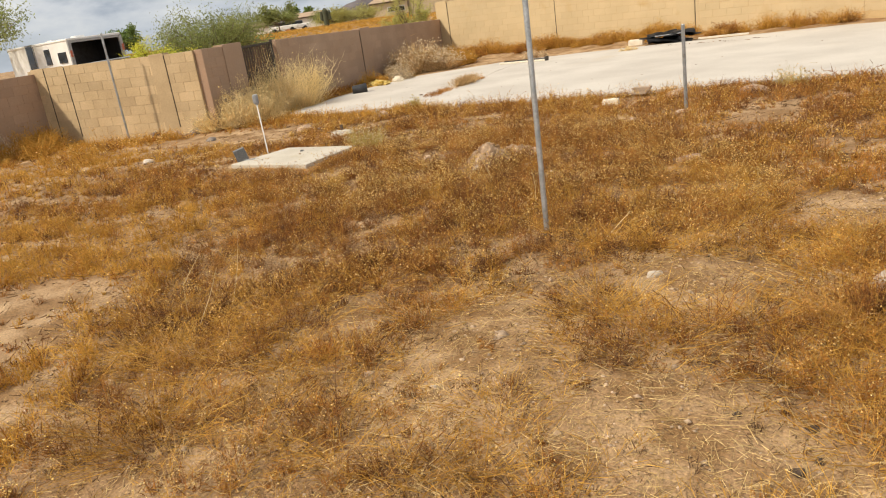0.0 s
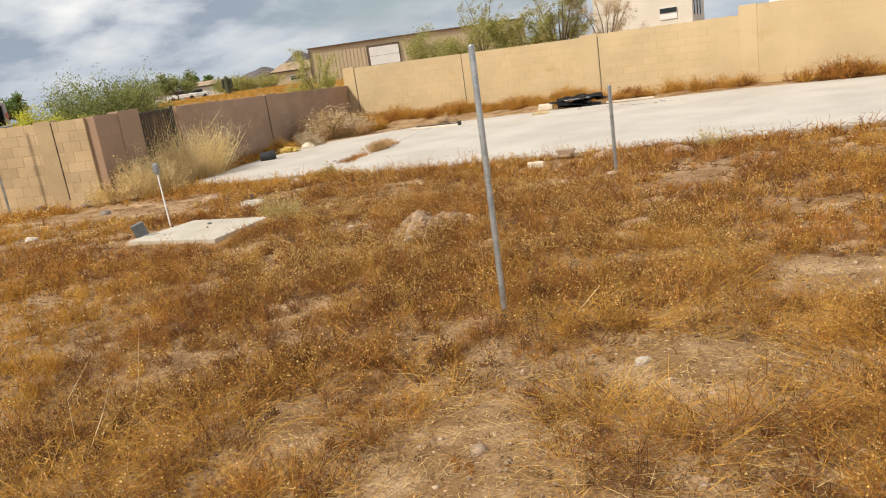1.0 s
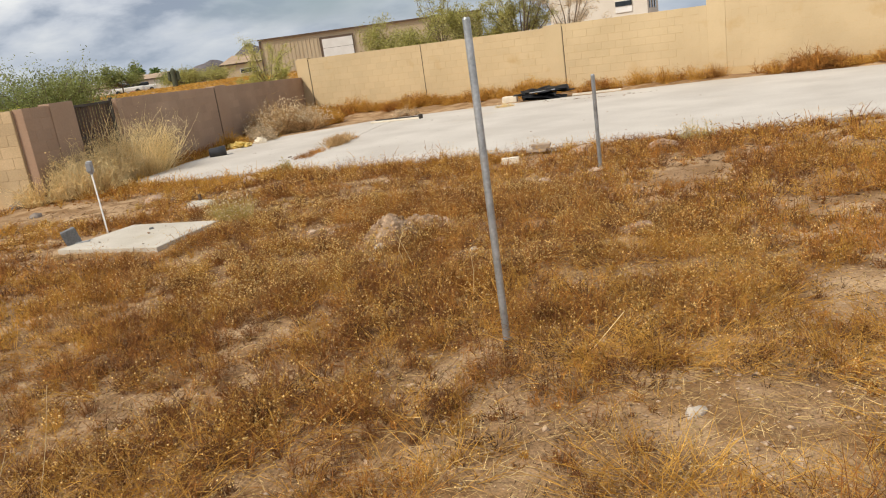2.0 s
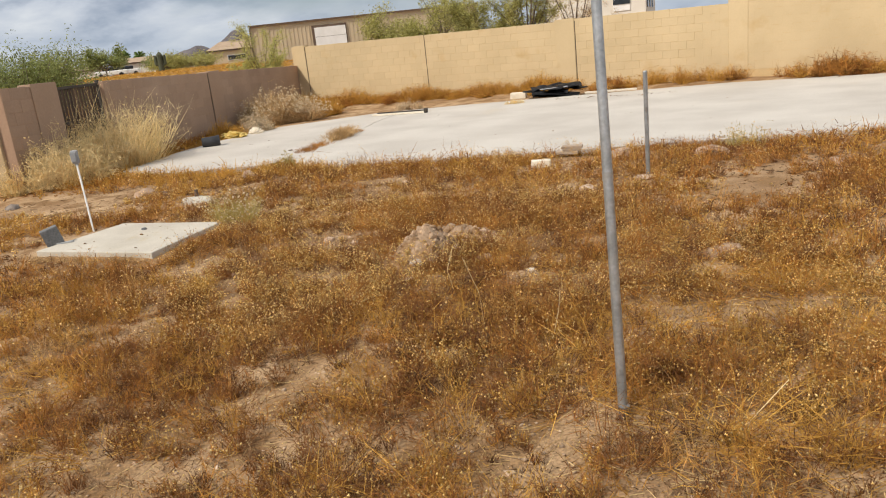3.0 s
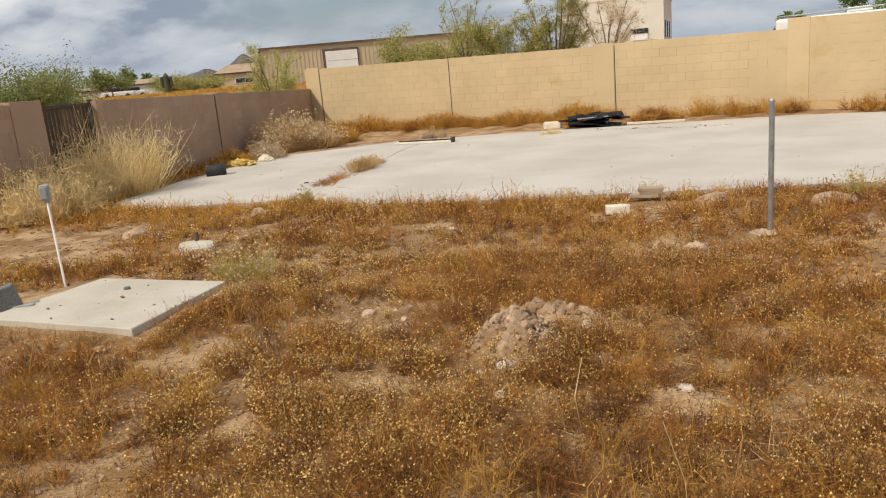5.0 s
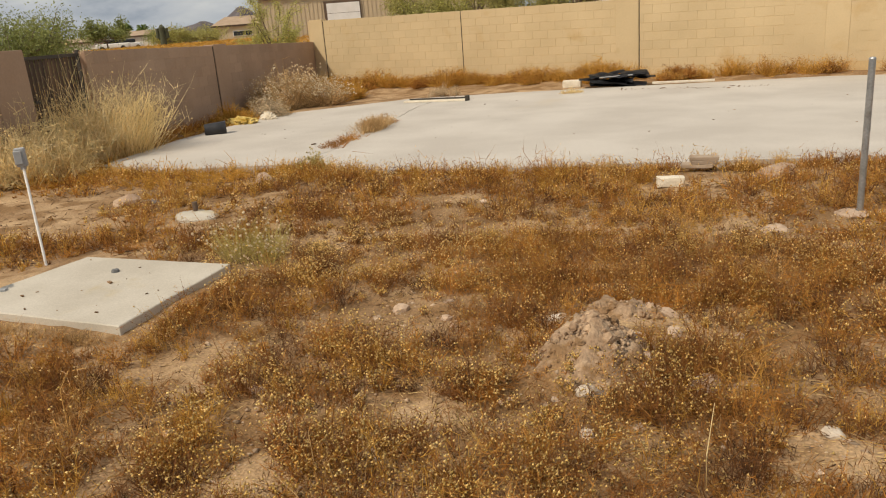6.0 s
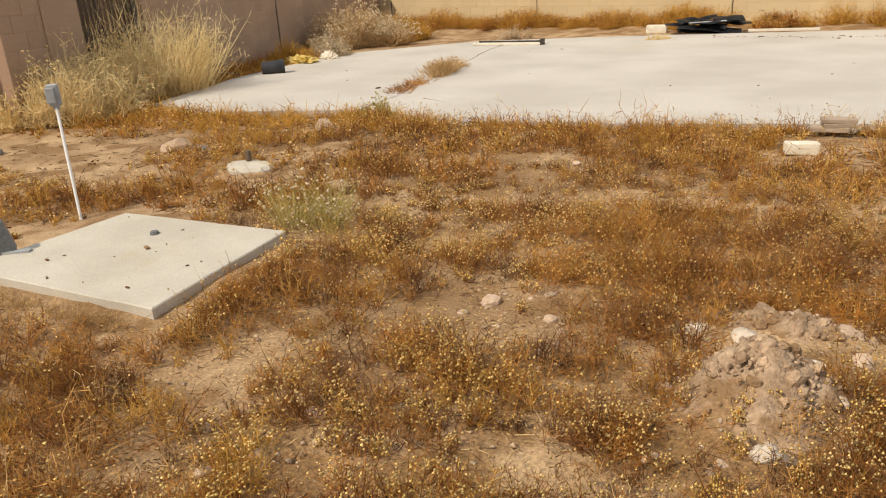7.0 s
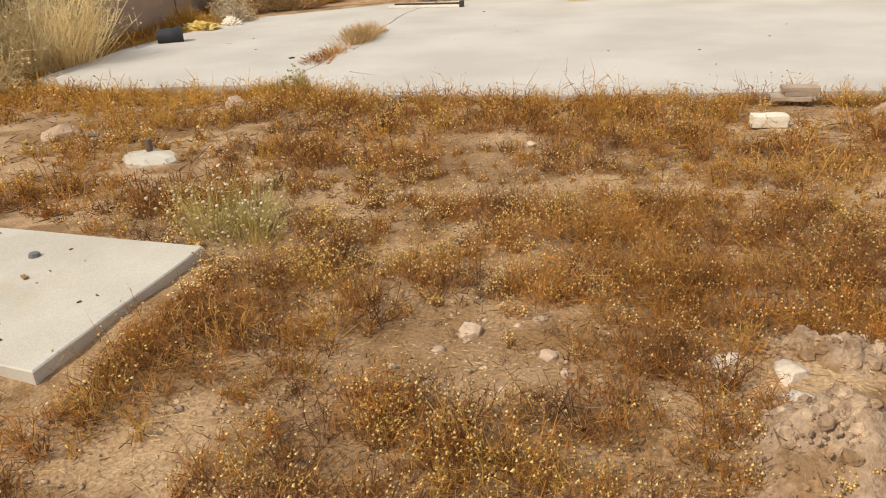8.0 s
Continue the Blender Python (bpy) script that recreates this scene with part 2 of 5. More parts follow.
def box(bm, x, y, z, sx, sy, sz, turn=0.0, bevel=0.0, tilt=(0, 0)):
    """A box with its base centre at x, y, z."""
    m = pose(x, y, z, tilt[0], tilt[1], turn) @ Matrix.Translation((0, 0, sz / 2)) @ Matrix.Diagonal((sx, sy, sz, 1))
    got = bmesh.ops.create_cube(bm, size=1, matrix=m)["verts"]
    if bevel:
        edges = list({e for v in got for e in v.link_edges})
        bmesh.ops.bevel(bm, geom=edges, offset=bevel, segments=2, affect="EDGES", profile=0.5)


def tube(bm, a, b, ra, rb, sides=8, caps=True):
    a, b = Vector(a), Vector(b)
    turn = (b - a).to_track_quat("Z", "Y").to_matrix().to_4x4()
    m = Matrix.Translation((a + b) / 2) @ turn
    bmesh.ops.create_cone(bm, cap_ends=caps, segments=sides, radius1=ra, radius2=rb, depth=(b - a).length, matrix=m)


def one_box(*args, **kw):
    bm = bmesh.new()
    box(bm, *args, **kw)
    return bm


def one_tube(*args, **kw):
    bm = bmesh.new()
    tube(bm, *args, **kw)
    return bm


def smoothstep(a, b, v):
    t = np.clip((np.asarray(v, float) - a) / (b - a), 0, 1)
    return t * t * (3 - 2 * t)


def wave(x, y, seed=0):
    """Smooth bumps between about -1 and 1 for arrays."""
    g = np.random.RandomState(seed)
    out = 0
    for k in range(7):
        f, a, p = g.uniform(0.5, 1.6), g.uniform(0, 6.3), g.uniform(0, 6.3)
        out = out + np.sin(f * (x * np.cos(a) + y * np.sin(a)) + p)
    return out / 3.0


def ground_at(x, y):
    """The height of the ground."""
    x, y = np.asarray(x, float), np.asarray(y, float)
    near = 1 - smoothstep(18, 30, np.hypot(x + 5, y - 7))
    z = near * (0.014 * wave(x * 1.3, y * 1.3, 3) + 0.012 * wave(x * 4.5, y * 4.5, 5) - 0.02)
    z = z + 0.10 * np.exp(-((x + 0.8) ** 2 + (y - 3.6) ** 2) / 5.0)
    z = z + 0.19 * np.exp(-(((x + 3.98) / 0.25) ** 2 + ((y - 6.38) / 0.29) ** 2))
    z = z + 0.07 * np.exp(-(((x + 4.05) / 0.29) ** 2 + ((y - 7.02) / 0.17) ** 2))
    z = z + 0.08 * smoothstep(19.5, 21.0, y) * near
    pad = smoothstep(-0.3, 0.3, pad_inside(x, y))
    z = z * (1 - pad) - 0.06 * pad
    slab = np.exp(-((((x + 7.4) / 1.25) ** 2 + ((y - 6.15) / 1.1) ** 2) ** 2))
    z = z * (1 - slab) + 0.042 * slab
    far = np.hypot(x, y)
    rise = smoothstep(24, 62, far) * smoothstep(-14, -30, x) * 1.6
    return z + rise


# ---- the pad's plan ----
PAD = [(-12.6, 10.05), (-11.3, 9.85), (-9.4, 10.55), (-7.9, 10.35), (-6.3, 10.75), (-4.4, 11.35), (-1.6, 12.2), (3.0, 13.6), (9.0, 15.4),
       (9.0, 20.0), (-1.0, 20.45), (-4.0, 20.55), (-8.6, 19.35), (-10.3, 18.85), (-12.4, 18.1), (-14.0, 15.8), (-14.05, 14.3), (-13.5, 12.1)]


def pad_inside(x, y):
    """Metres inside the pad's outline (negative outside), for arrays."""
    x, y = np.asarray(x, float), np.asarray(y, float)
    best = np.full(np.broadcast(x, y).shape, 1e9)
    odd = np.zeros(best.shape, bool)
    for (ax, ay), (bx, by) in zip(PAD, PAD[1:] + PAD[:1]):
        t = np.clip(((x - ax) * (bx - ax) + (y - ay) * (by - ay)) / ((bx - ax) ** 2 + (by - ay) ** 2), 0, 1)
        best = np.minimum(best, np.hypot(x - ax - t * (bx - ax), y - ay - t * (by - ay)))
        cross = ((ay > y) != (by > y)) & (x < (bx - ax) * (y - ay) / ((by - ay) or 1e-9) + ax)
        odd = odd ^ cross
    return np.where(odd, best, -best)


# ---- ground ----
def axis_steps(a, b, step, reach):
    inner = np.arange(a, b + step / 2, step)
    grow = [step * 1.25 ** k for k in range(1, 60)]
    out = np.cumsum(grow)
    out = out[out < reach]
    return np.concatenate([(a - out)[::-1], inner, b + out])


gx, gy = axis_steps(-18, 6, 0.115, 2600), axis_steps(-3, 22, 0.115, 2600)
GX, GY = np.meshgrid(gx, gy)
GZ = ground_at(GX, GY)
grain = np.random.RandomState(8)
GZ = GZ + np.where((np.abs(GX + 6) < 12) & (np.abs(GY - 6) < 9), grain.normal(0, 0.006, GX.shape), 0)
nx, ny = len(gx), len(gy)
corner = (np.arange(ny - 1)[:, None] * nx + np.arange(nx - 1)).ravel()
ground = sheet("ground", np.stack([GX, GY, GZ], -1).reshape(-1, 3), np.stack([corner, corner + 1, corner + nx + 1, corner + nx], -1), SOIL, smooth=True)
tagged(ground, "dry sandy desert soil with gravel and bare patches", "ground", kind="structure")

# ---- concrete pad, two pours parted by a weedy joint ----
def pad_pour(outline, label):
    bm = bmesh.new()
    edge = []
    for (ax, ay), (bx, by) in zip(outline, outline[1:] + outline[:1]):
        n = max(1, int(math.hypot(bx - ax, by - ay) / 0.35))
        for k in range(n):
            x, y = ax + (bx - ax) * k / n, ay + (by - ay) * k / n
            edge.append((x + 0.05 * noise.noise((x * 2, y * 2, 1)), y + 0.05 * noise.noise((x * 2, y * 2, 7))))
    top = bm.faces.new([bm.verts.new((x, y, 0.03)) for x, y in edge])
    if top.normal.z < 0:
        top.normal_flip()
    low = bmesh.ops.extrude_face_region(bm, geom=[top])["geom"]
    for v in low:
        if isinstance(v, bmesh.types.BMVert):
            v.co.z = -0.12
    bmesh.ops.recalc_face_normals(bm, faces=bm.faces[:])
    return tagged(part("pavement", bm, CONCRETE), label, "concrete pad", kind="structure")


pad_pour([(-12.6, 10.05), (-11.3, 9.85), (-9.42, 10.55), (-9.62, 11.5), (-10.5, 14.3), (-11.3, 16.6), (-11.6, 18.35), (-12.4, 18.1), (-14.0, 15.8), (-14.05, 14.3), (-13.5, 12.1)],
         "weathered pale concrete pad with dusty worn edge")
pad_pour([(-9.40, 10.55), (-7.9, 10.35), (-6.3, 10.75), (-4.4, 11.35), (-1.6, 12.2), (3.0, 13.6), (9.0, 15.4), (9.0, 20.0), (-1.0, 20.45), (-4.0, 20.55), (-8.6, 19.35), (-10.3, 18.85), (-11.55, 18.37),
          (-11.28, 16.6), (-10.48, 14.3), (-9.60, 11.5)], "large pale grey concrete pad beside tan block wall")


# ---- block walls ----
def block_mesh(lx, ly, lz):
    bm = bmesh.new()
    box(bm, 0, 0, -lz / 2, lx, ly, lz)
    bmesh.ops.bevel(bm, geom=bm.edges[:], offset=0.0035, segments=1, affect="EDGES")
    me = bpy.data.meshes.new("block")
    bm.to_mesh(me)
    bm.free()
    return me


WALL_TASKS = []


def block_wall(name, start, way, stretches, top, mats, label, thick=0.2, piers=(), joints=(), limit=290, low=-0.15):
    """A running-bond block wall from start along way. stretches: (from, to, extra height). The blocks are laid later."""
    way = Vector((*way, 0)).normalized()
    side = Vector((-way.y, way.x, 0))
    turn = math.degrees(math.atan2(way.y, way.x))
    bm = bmesh.new()
    for a, b, extra in stretches:
        n = max(1, round((b - a) / 2.0))
        for k in range(n):
            c0, c1 = a + (b - a) * k / n, a + (b - a) * (k + 1) / n
            mid = Vector((*start, 0)) + way * (c0 + c1) / 2
            h = top((c0 + c1) / 2) + extra - 0.01
            box(bm, mid.x, mid.y, low, c1 - c0, thick - 0.01, h - low - 0.004 * k, turn)
    wall = tagged(part(name, bm, mats[1]), label, "wall", kind="structure")
    bpy.context.view_layer.update()
    for a, b, extra, proud in piers:
        mid = Vector((*start, 0)) + way * (a + b) / 2
        h = top((a + b) / 2) + extra
        part("pilaster", one_box(mid.x, mid.y, low, b - a, thick + 2 * proud, h - low, turn, bevel=0.008), mats[0], wall)
    for s in joints:
        mid = Vector((*start, 0)) + way * s
        part("control_joint", one_box(mid.x, mid.y, low + 0.3, 0.017, thick + 0.014, top(s) - low - 0.31, turn), JOINT, wall, "dark open control joint")
    WALL_TASKS.append((wall, start, way, turn, stretches, top, mats, thick, piers, joints, limit))
    return wall


WEST_WAY = (-0.356, 0.934)
BACK_WAY = (-0.934, -0.356)


def tan_top(s):
    return 1.995 - 0.0145 * s


def west_top(s):
    return 1.69 - 0.02 * s


def return_top(s):
    return 1.665 + 0.022 * s


tan_wall = block_wall("wall_north", (-17.95, 21.47), (1, 0), [(0.0, 9.8, 0.0), (9.8, 13.8, 0.045), (13.8, 27.0, 0.26)], tan_top, (TAN, TAN_JOIN), "tan painted concrete block boundary wall",
                      piers=[(0.08, 0.55, 0.035, 0.012), (9.33, 9.87, 0.06, 0.012), (13.8, 14.25, 0.275, 0.012)], joints=[0.57, 5.17, 9.89])
west_wall = block_wall("wall_west", (-13.93, 10.935), WEST_WAY, [(0.0, 11.25, 0.0)], lambda s: west_top(s + 2.8), (BROWN, BROWN_JOIN), "dull brown block wall in shade",
                       piers=[(4.47, 5.1, 0.03, 0.02)], joints=[4.45])
gate_wall = block_wall("wall_gatepost", (-12.98, 8.36), WEST_WAY, [(0.0, 1.4, 0.0)], west_top, (BROWN, BROWN_JOIN), "short brown block wall beside a gate",
                       piers=[(0.7, 1.37, 0.04, 0.02)])
near_wall = block_wall("wall_return", (-13.09, 8.37), BACK_WAY, [(0.0, 4.7, 0.0)], return_top, (BLOCK, BLOCK_JOIN), "sunlit bare concrete block wall with dark control joints",
                       piers=[(0.77, 1.15, 0.03, 0.004)], joints=[0.75, 3.58, 4.2])
jog_wall = block_wall("wall_jog", (-17.4, 6.75), (0.356, -0.934), [(0.0, 7.0, 0.0)], lambda s: 1.66, (BROWN, BROWN_JOIN), "shaded brown block wall", limit=120)


# ---- gate ----
def build_gate():
    a = Vector((-13.486, 9.685, 0))
    way = Vector((*WEST_WAY, 0)).normalized()
    turn = math.degrees(math.atan2(way.y, way.x))
    gate = thing("metal_gate", a, "dark rusty metal gate with vertical wooden slats", "gate")
    wide, high = 1.36, 1.62
    for s in (0.02, wide - 0.02):
        p = a + way * s
        part("gate_post", one_box(p.x, p.y, -0.1, 0.06, 0.06, high + 0.14, turn, bevel=0.004), DARK_STEEL, gate)
    for z in (0.12, high - 0.06):
        p = a + way * wide / 2
        part("rail", one_box(p.x, p.y, z, wide - 0.1, 0.045, 0.05, turn, bevel=0.004), DARK_STEEL, gate)
    g = random.Random(4)
    n = 12
    for k in range(n):
        p = a + way * (0.09 + (wide - 0.18) * (k + 0.5) / n)
        part("slat", one_box(p.x, p.y, 0.06 + g.uniform(0, 0.03), 0.066, 0.018, high - 0.1 - g.uniform(0, 0.05), turn + g.uniform(-6, 6)), OLD_WOOD, gate)
    p = a + way * 0.12
    part("latch", one_box(p.x + 0.05, p.y, 0.95, 0.1, 0.06, 0.04, turn, bevel=0.004), DARK_STEEL, gate)


build_gate()


# ---- fence posts ----
def fence_post(x, y, top, radius, label, lean=(0.0, 0.0), cap=True):
    z = float(ground_at(x, y))
    post = thing("fence_post", (x, y, z), label, "fence post", "standing fence posts")
    end = Vector((x + lean[0], y + lean[1], top))
    base = Vector((x, y, z - 0.15))
    part("pole", one_tube(base, end, radius, radius, 20), STEEL, post)
    at = base.lerp(end, 0.62)
    part("band", one_tube(at - Vector((0, 0, 0.02)), at + Vector((0, 0, 0.02)), radius + 0.0012, radius + 0.0012, 20), STEEL, post, "thin steel tension band")
    part("collar", one_tube((x, y, z - 0.02), (x, y, z + 0.05), radius + 0.006, radius + 0.004, 16), DARK_GREY, post, "dirty dark collar at the base")
    if cap:
        part("cap", one_tube(end, end + Vector((0, 0, 0.012)), radius + 0.002, radius * 0.7, 20), STEEL, post)
    return post


fence_post(-1.675, 4.15, 1.81, 0.0205, "tall galvanised steel fence post standing in weeds", lean=(-0.083, 0.139))
fence_post(-2.989, 9.486, 1.144, 0.0235, "short galvanised steel fence post standing in weeds")
fence_post(-14.55, 7.19, 2.28, 0.022, "thin tall galvanised post before a block wall", cap=False)


# ---- septic lid slab ----
def slab_lid():
    f, r, l, b = Vector((-6.58, 5.73, 0)), Vector((-6.83, 6.85, 0)), Vector((-8.07, 5.54, 0)), Vector((-8.15, 6.64, 0))
    lid = thing("concrete_slab", (-7.4, 6.1, 0), "square pale concrete slab set in the ground", "concrete slab")
    bm = bmesh.new()
    pts = [f, r, b, l]
    rim = []
    for p, q in zip(pts, pts[1:] + pts[:1]):
        for k in range(8):
            v = p.lerp(q, k / 8)
            rim.append(bm.verts.new((v.x + 0.008 * noise.noise(v * 5), v.y + 0.008 * noise.noise(v * 6), 0.085)))
    top = bm.faces.new(rim)
    if top.normal.z < 0:
        top.normal_flip()
    ext = bmesh.ops.extrude_face_region(bm, geom=[top])["geom"]
    for v in ext:
        if isinstance(v, bmesh.types.BMVert):
            v.co.z = -0.1
    bmesh.ops.recalc_face_normals(bm, faces=bm.faces[:])
    bmesh.ops.bevel(bm, geom=[e for e in bm.edges if all(v.co.z > 0.08 for v in e.verts)], offset=0.006, segments=1, affect="EDGES")
    part("slab", bm, SLAB, lid)
    # raised dark disc: colours in the shade of a hole in the slab
    part("plug", one_tube((-7.55, 6.44, 0.084), (-7.55, 6.44, 0.105), 0.03, 0.024, 9), DARK_GREY, lid, "small dark disc standing in for a shaded hole")


slab_lid()


# ---- stake with a small box, and the grey box on the slab ----
def stake():
    base, top = Vector((-8.58, 6.55, 0.0)), Vector((-8.80, 6.68, 0.79))
    ob = thing("conduit_stake", base, "leaning white conduit stake with a grey electrical box", "utility stake")
    part("pole", one_tube(base - Vector((0, 0, 0.1)), top, 0.0105, 0.0105, 12), WHITE_PAINT, ob)
    bm = bmesh.new()
    box(bm, top.x, top.y, top.z - 0.02, 0.078, 0.06, 0.15, 50, bevel=0.01)
    head = part("junction_box", bm, GREY_PLASTIC, ob, "grey plastic electrical box")
    bpy.context.view_layer.update()
    bm = bmesh.new()
    box(bm, top.x + 0.018, top.y - 0.034, top.z, 0.06, 0.018, 0.11, 50, bevel=0.006)
    part("cover", bm, GREY_PLASTIC, head)
    part("lock_nut", one_tube(top - Vector((0, 0, 0.045)), top - Vector((0, 0, 0.015)), 0.02, 0.022, 10), GREY_PLASTIC, head)


stake()


def grey_box():
    ob = thing("floodlight", (-8.11, 5.80, 0.085), "small dark grey plastic floodlight tipped on a slab corner", "floodlight")
    bm = bmesh.new()
    box(bm, -8.13, 5.80, 0.075, 0.17, 0.10, 0.19, 62, bevel=0.012, tilt=(0, -14))
    part("housing", bm, DARK_GREY, ob)
    part("bracket", one_box(-8.06, 5.83, 0.086, 0.2, 0.05, 0.012, 40), GREY_PLASTIC, ob)


grey_box()


# ---- stones ----
def stone_mesh(seed, flat=0.7, rough=0.28, facets=9, level=2):
    g = random.Random(seed)
    bm = bmesh.new()
    bmesh.ops.create_icosphere(bm, subdivisions=level, radius=1)
    cuts = []
    for k in range(facets):
        v = Vector((g.gauss(0, 1), g.gauss(0, 1), g.gauss(0, 1))).normalized()
        cuts.append((v, g.uniform(0.62, 0.9)))
    off = Vector((g.uniform(0, 50), 0, 0))
    for v in bm.verts:
        for n, d in cuts:
            over = v.co.dot(n) - d
            if over > 0:
                v.co -= n * over * 0.92
        v.co *= 1 + rough * noise.noise(v.co * 1.7 + off) + 0.06 * noise.noise(v.co * 6 + off)
        v.co.z *= flat
    me = bpy.data.meshes.new("stone")
    bm.to_mesh(me)
    bm.free()
    return me


STONE_SHAPES = [stone_mesh(k, 0.55 + 0.07 * (k % 4), 0.25, 7 + k % 5) for k in range(10)]
stone_count = [0]


def stone(x, y, size, mat, label, name="stone", category="stone", long=1.0, high=1.0, turn=None, sink=0.3, group="loose stones"):
    g = random.Random(int(x * 977 + y * 131) & 65535)
    me = STONE_SHAPES[g.randrange(len(STONE_SHAPES))].copy()
    me.materials.append(mat)
    ob = new(name, me)
    ob.scale = (size * long, size, size * high)
    ob.rotation_euler = (g.uniform(-0.15, 0.15), g.uniform(-0.15, 0.15), radians(turn) if turn is not None else g.uniform(0, 6))
    ob.location = (x, y, float(ground_at(x, y)) + size * high * (0.6 - sink) * 0.9)
    return tagged(ob, label, category, group)


# ---- stones, rubble and lumps ----
for x, y, s, m, lab in [(-0.556, 3.652, 0.055, WHITE_STONE, "white quartz stone lying on dry soil"), (-2.927, 2.759, 0.05, STONE, "pale pink stone lying on dry soil"),
                        (-2.946, 6.105, 0.05, WHITE_STONE, "small white stone lying among weeds"), (-4.975, 6.70, 0.04, STONE, "round pinkish stone among dry weeds"),
                        (-4.87, 6.6, 0.028, STONE, "round pinkish stone among dry weeds"), (-10.8, 5.66, 0.11, WHITE_STONE, "flat white stone in dry grass"),
                        (0.64, 3.98, 0.13, WHITE_STONE, "large pale stone among golden weeds"), 
                        (-3.5, 8.95, 0.10, STONE, "flat pale pink stone among weeds"), (-9.2, 9.74, 0.14, PINK_STONE, "rounded beige boulder by a concrete pad"),
                        (-9.97, 8.43, 0.19, PINK_STONE, "low pinkish rock in bare soil"), (-9.72, 8.52, 0.08, DARK_STONE, "grey rock beside bare soil"),
                        (-14.4, 7.75, 0.17, DARK_STONE, "brown grey rock at foot of wall"), (-13.9, 8.0, 0.15, STONE, "tan rock at foot of wall"), (-13.35, 8.1, 0.2, DARK_STONE, "brown grey rock at foot of wall"),
                        (-14.0, 7.55, 0.1, STONE, "tan rock at foot of wall"), (-11.7, 7.45, 0.13, DARK_STONE, "dark flat rock on bare soil"),
                        (-6.07, 9.33, 0.05, STONE, "small pink stone among weeds"), (-5.18, 7.53, 0.025, WHITE_STONE, "small white stone among weeds"), (-5.34, 6.78, 0.06, STONE, "flat tan stone among weeds"),
                        (-5.11, 6.96, 0.035, STONE, "small tan stone among dry weeds"), (-4.0, 8.03, 0.035, STONE, "small tan stone among dry weeds"), (-6.69, 6.81, 0.03, WHITE_STONE, "small white stone by a slab"),
                        (-5.36, 5.27, 0.035, STONE, "small tan stone among dry weeds"), (-5.45, 5.11, 0.04, STONE, "small tan stone among dry weeds"), (-5.36, 5.55, 0.05, STONE, "small tan stone among dry weeds"),
                        (-3.22, 7.46, 0.06, STONE, "pale stone near a rubble mound"), (-3.3, 7.4, 0.035, STONE, "pale stone near a rubble mound"), (-4.51, 5.31, 0.04, WHITE_STONE, "small white stone on dry soil"),
                        (-2.1, 11.0, 0.09, WHITE_STONE, "pale stone at pad edge"), (-1.2, 10.3, 0.12, PINK_STONE, "flat pink stone among weeds"), (-0.4, 10.7, 0.11, PINK_STONE, "flat pink stone among weeds"),
                        (-2.3, 3.0, 0.02, WHITE_STONE, "small white stone on dry soil"), (-0.9, 2.0, 0.022, WHITE_STONE, "small white stone on dry soil"), (-0.75, 2.1, 0.018, STONE, "small pink stone on dry soil")]:
    stone(x, y, s * 0.85, m, lab, long=1.25, sink=0.45)

stone(-1.74, 6.77, 0.12, PINK_STONE, "low smooth pinkish brown boulder among weeds", long=1.7, high=0.8, turn=12, sink=0.35)

stone(-3.46, 6.36, 0.085, STONE, "rounded dusty tan boulder beside a rubble mound", long=1.2, high=0.9, turn=40, sink=0.4)
stone(-3.3, 6.42, 0.05, STONE, "small dusty stone beside a rubble mound", long=1.2, high=0.8, turn=10, sink=0.4)

# rubble mound: a heap of pale clods, and a low ridge behind it
def clod_heap():
    g = random.Random(12)
    bm = bmesh.new()
    for k in range(760):
        if k % 3:
            a, r = g.uniform(0, 6.3), abs(g.gauss(0, 0.135))
            x, y = -3.98 + math.cos(a) * r * 1.15, 6.38 + math.sin(a) * r * 1.2
        else:
            x, y = -4.05 + g.gauss(0, 0.16), 7.03 + g.gauss(0, 0.055)
        s = min(0.034, math.exp(g.gauss(-4.75, 0.55)))
        seed = Vector((k * 3.1, 0, 0))
        m = pose(x, y, float(ground_at(x, y)) + 0.045 * math.exp(-((((x + 3.98) / 0.27) ** 2 + ((y - 6.38) / 0.31) ** 2) ** 1.5)) + 0.03 * math.exp(-((((x + 4.05) / 0.26) ** 2 + ((y - 7.03) / 0.14) ** 2) ** 1.5)) - 0.012 + s * 0.25, g.uniform(0, 360), g.uniform(0, 360), g.uniform(0, 360))
        for v in bmesh.ops.create_icosphere(bm, subdivisions=2 if s > 0.026 else 1, radius=1)["verts"]:
            q = v.co * (1 + 0.4 * noise.noise(v.co * 1.6 + seed) + 0.15 * noise.noise(v.co * 5 + seed)) * s
            v.co = m @ Vector((q.x * 1.2, q.y, q.z * 0.8))
    return tagged(part("clod_heap", bm, CLOD), "heap of pale pinkish dirt clods and rubble", "dirt heap", kind="stuff")


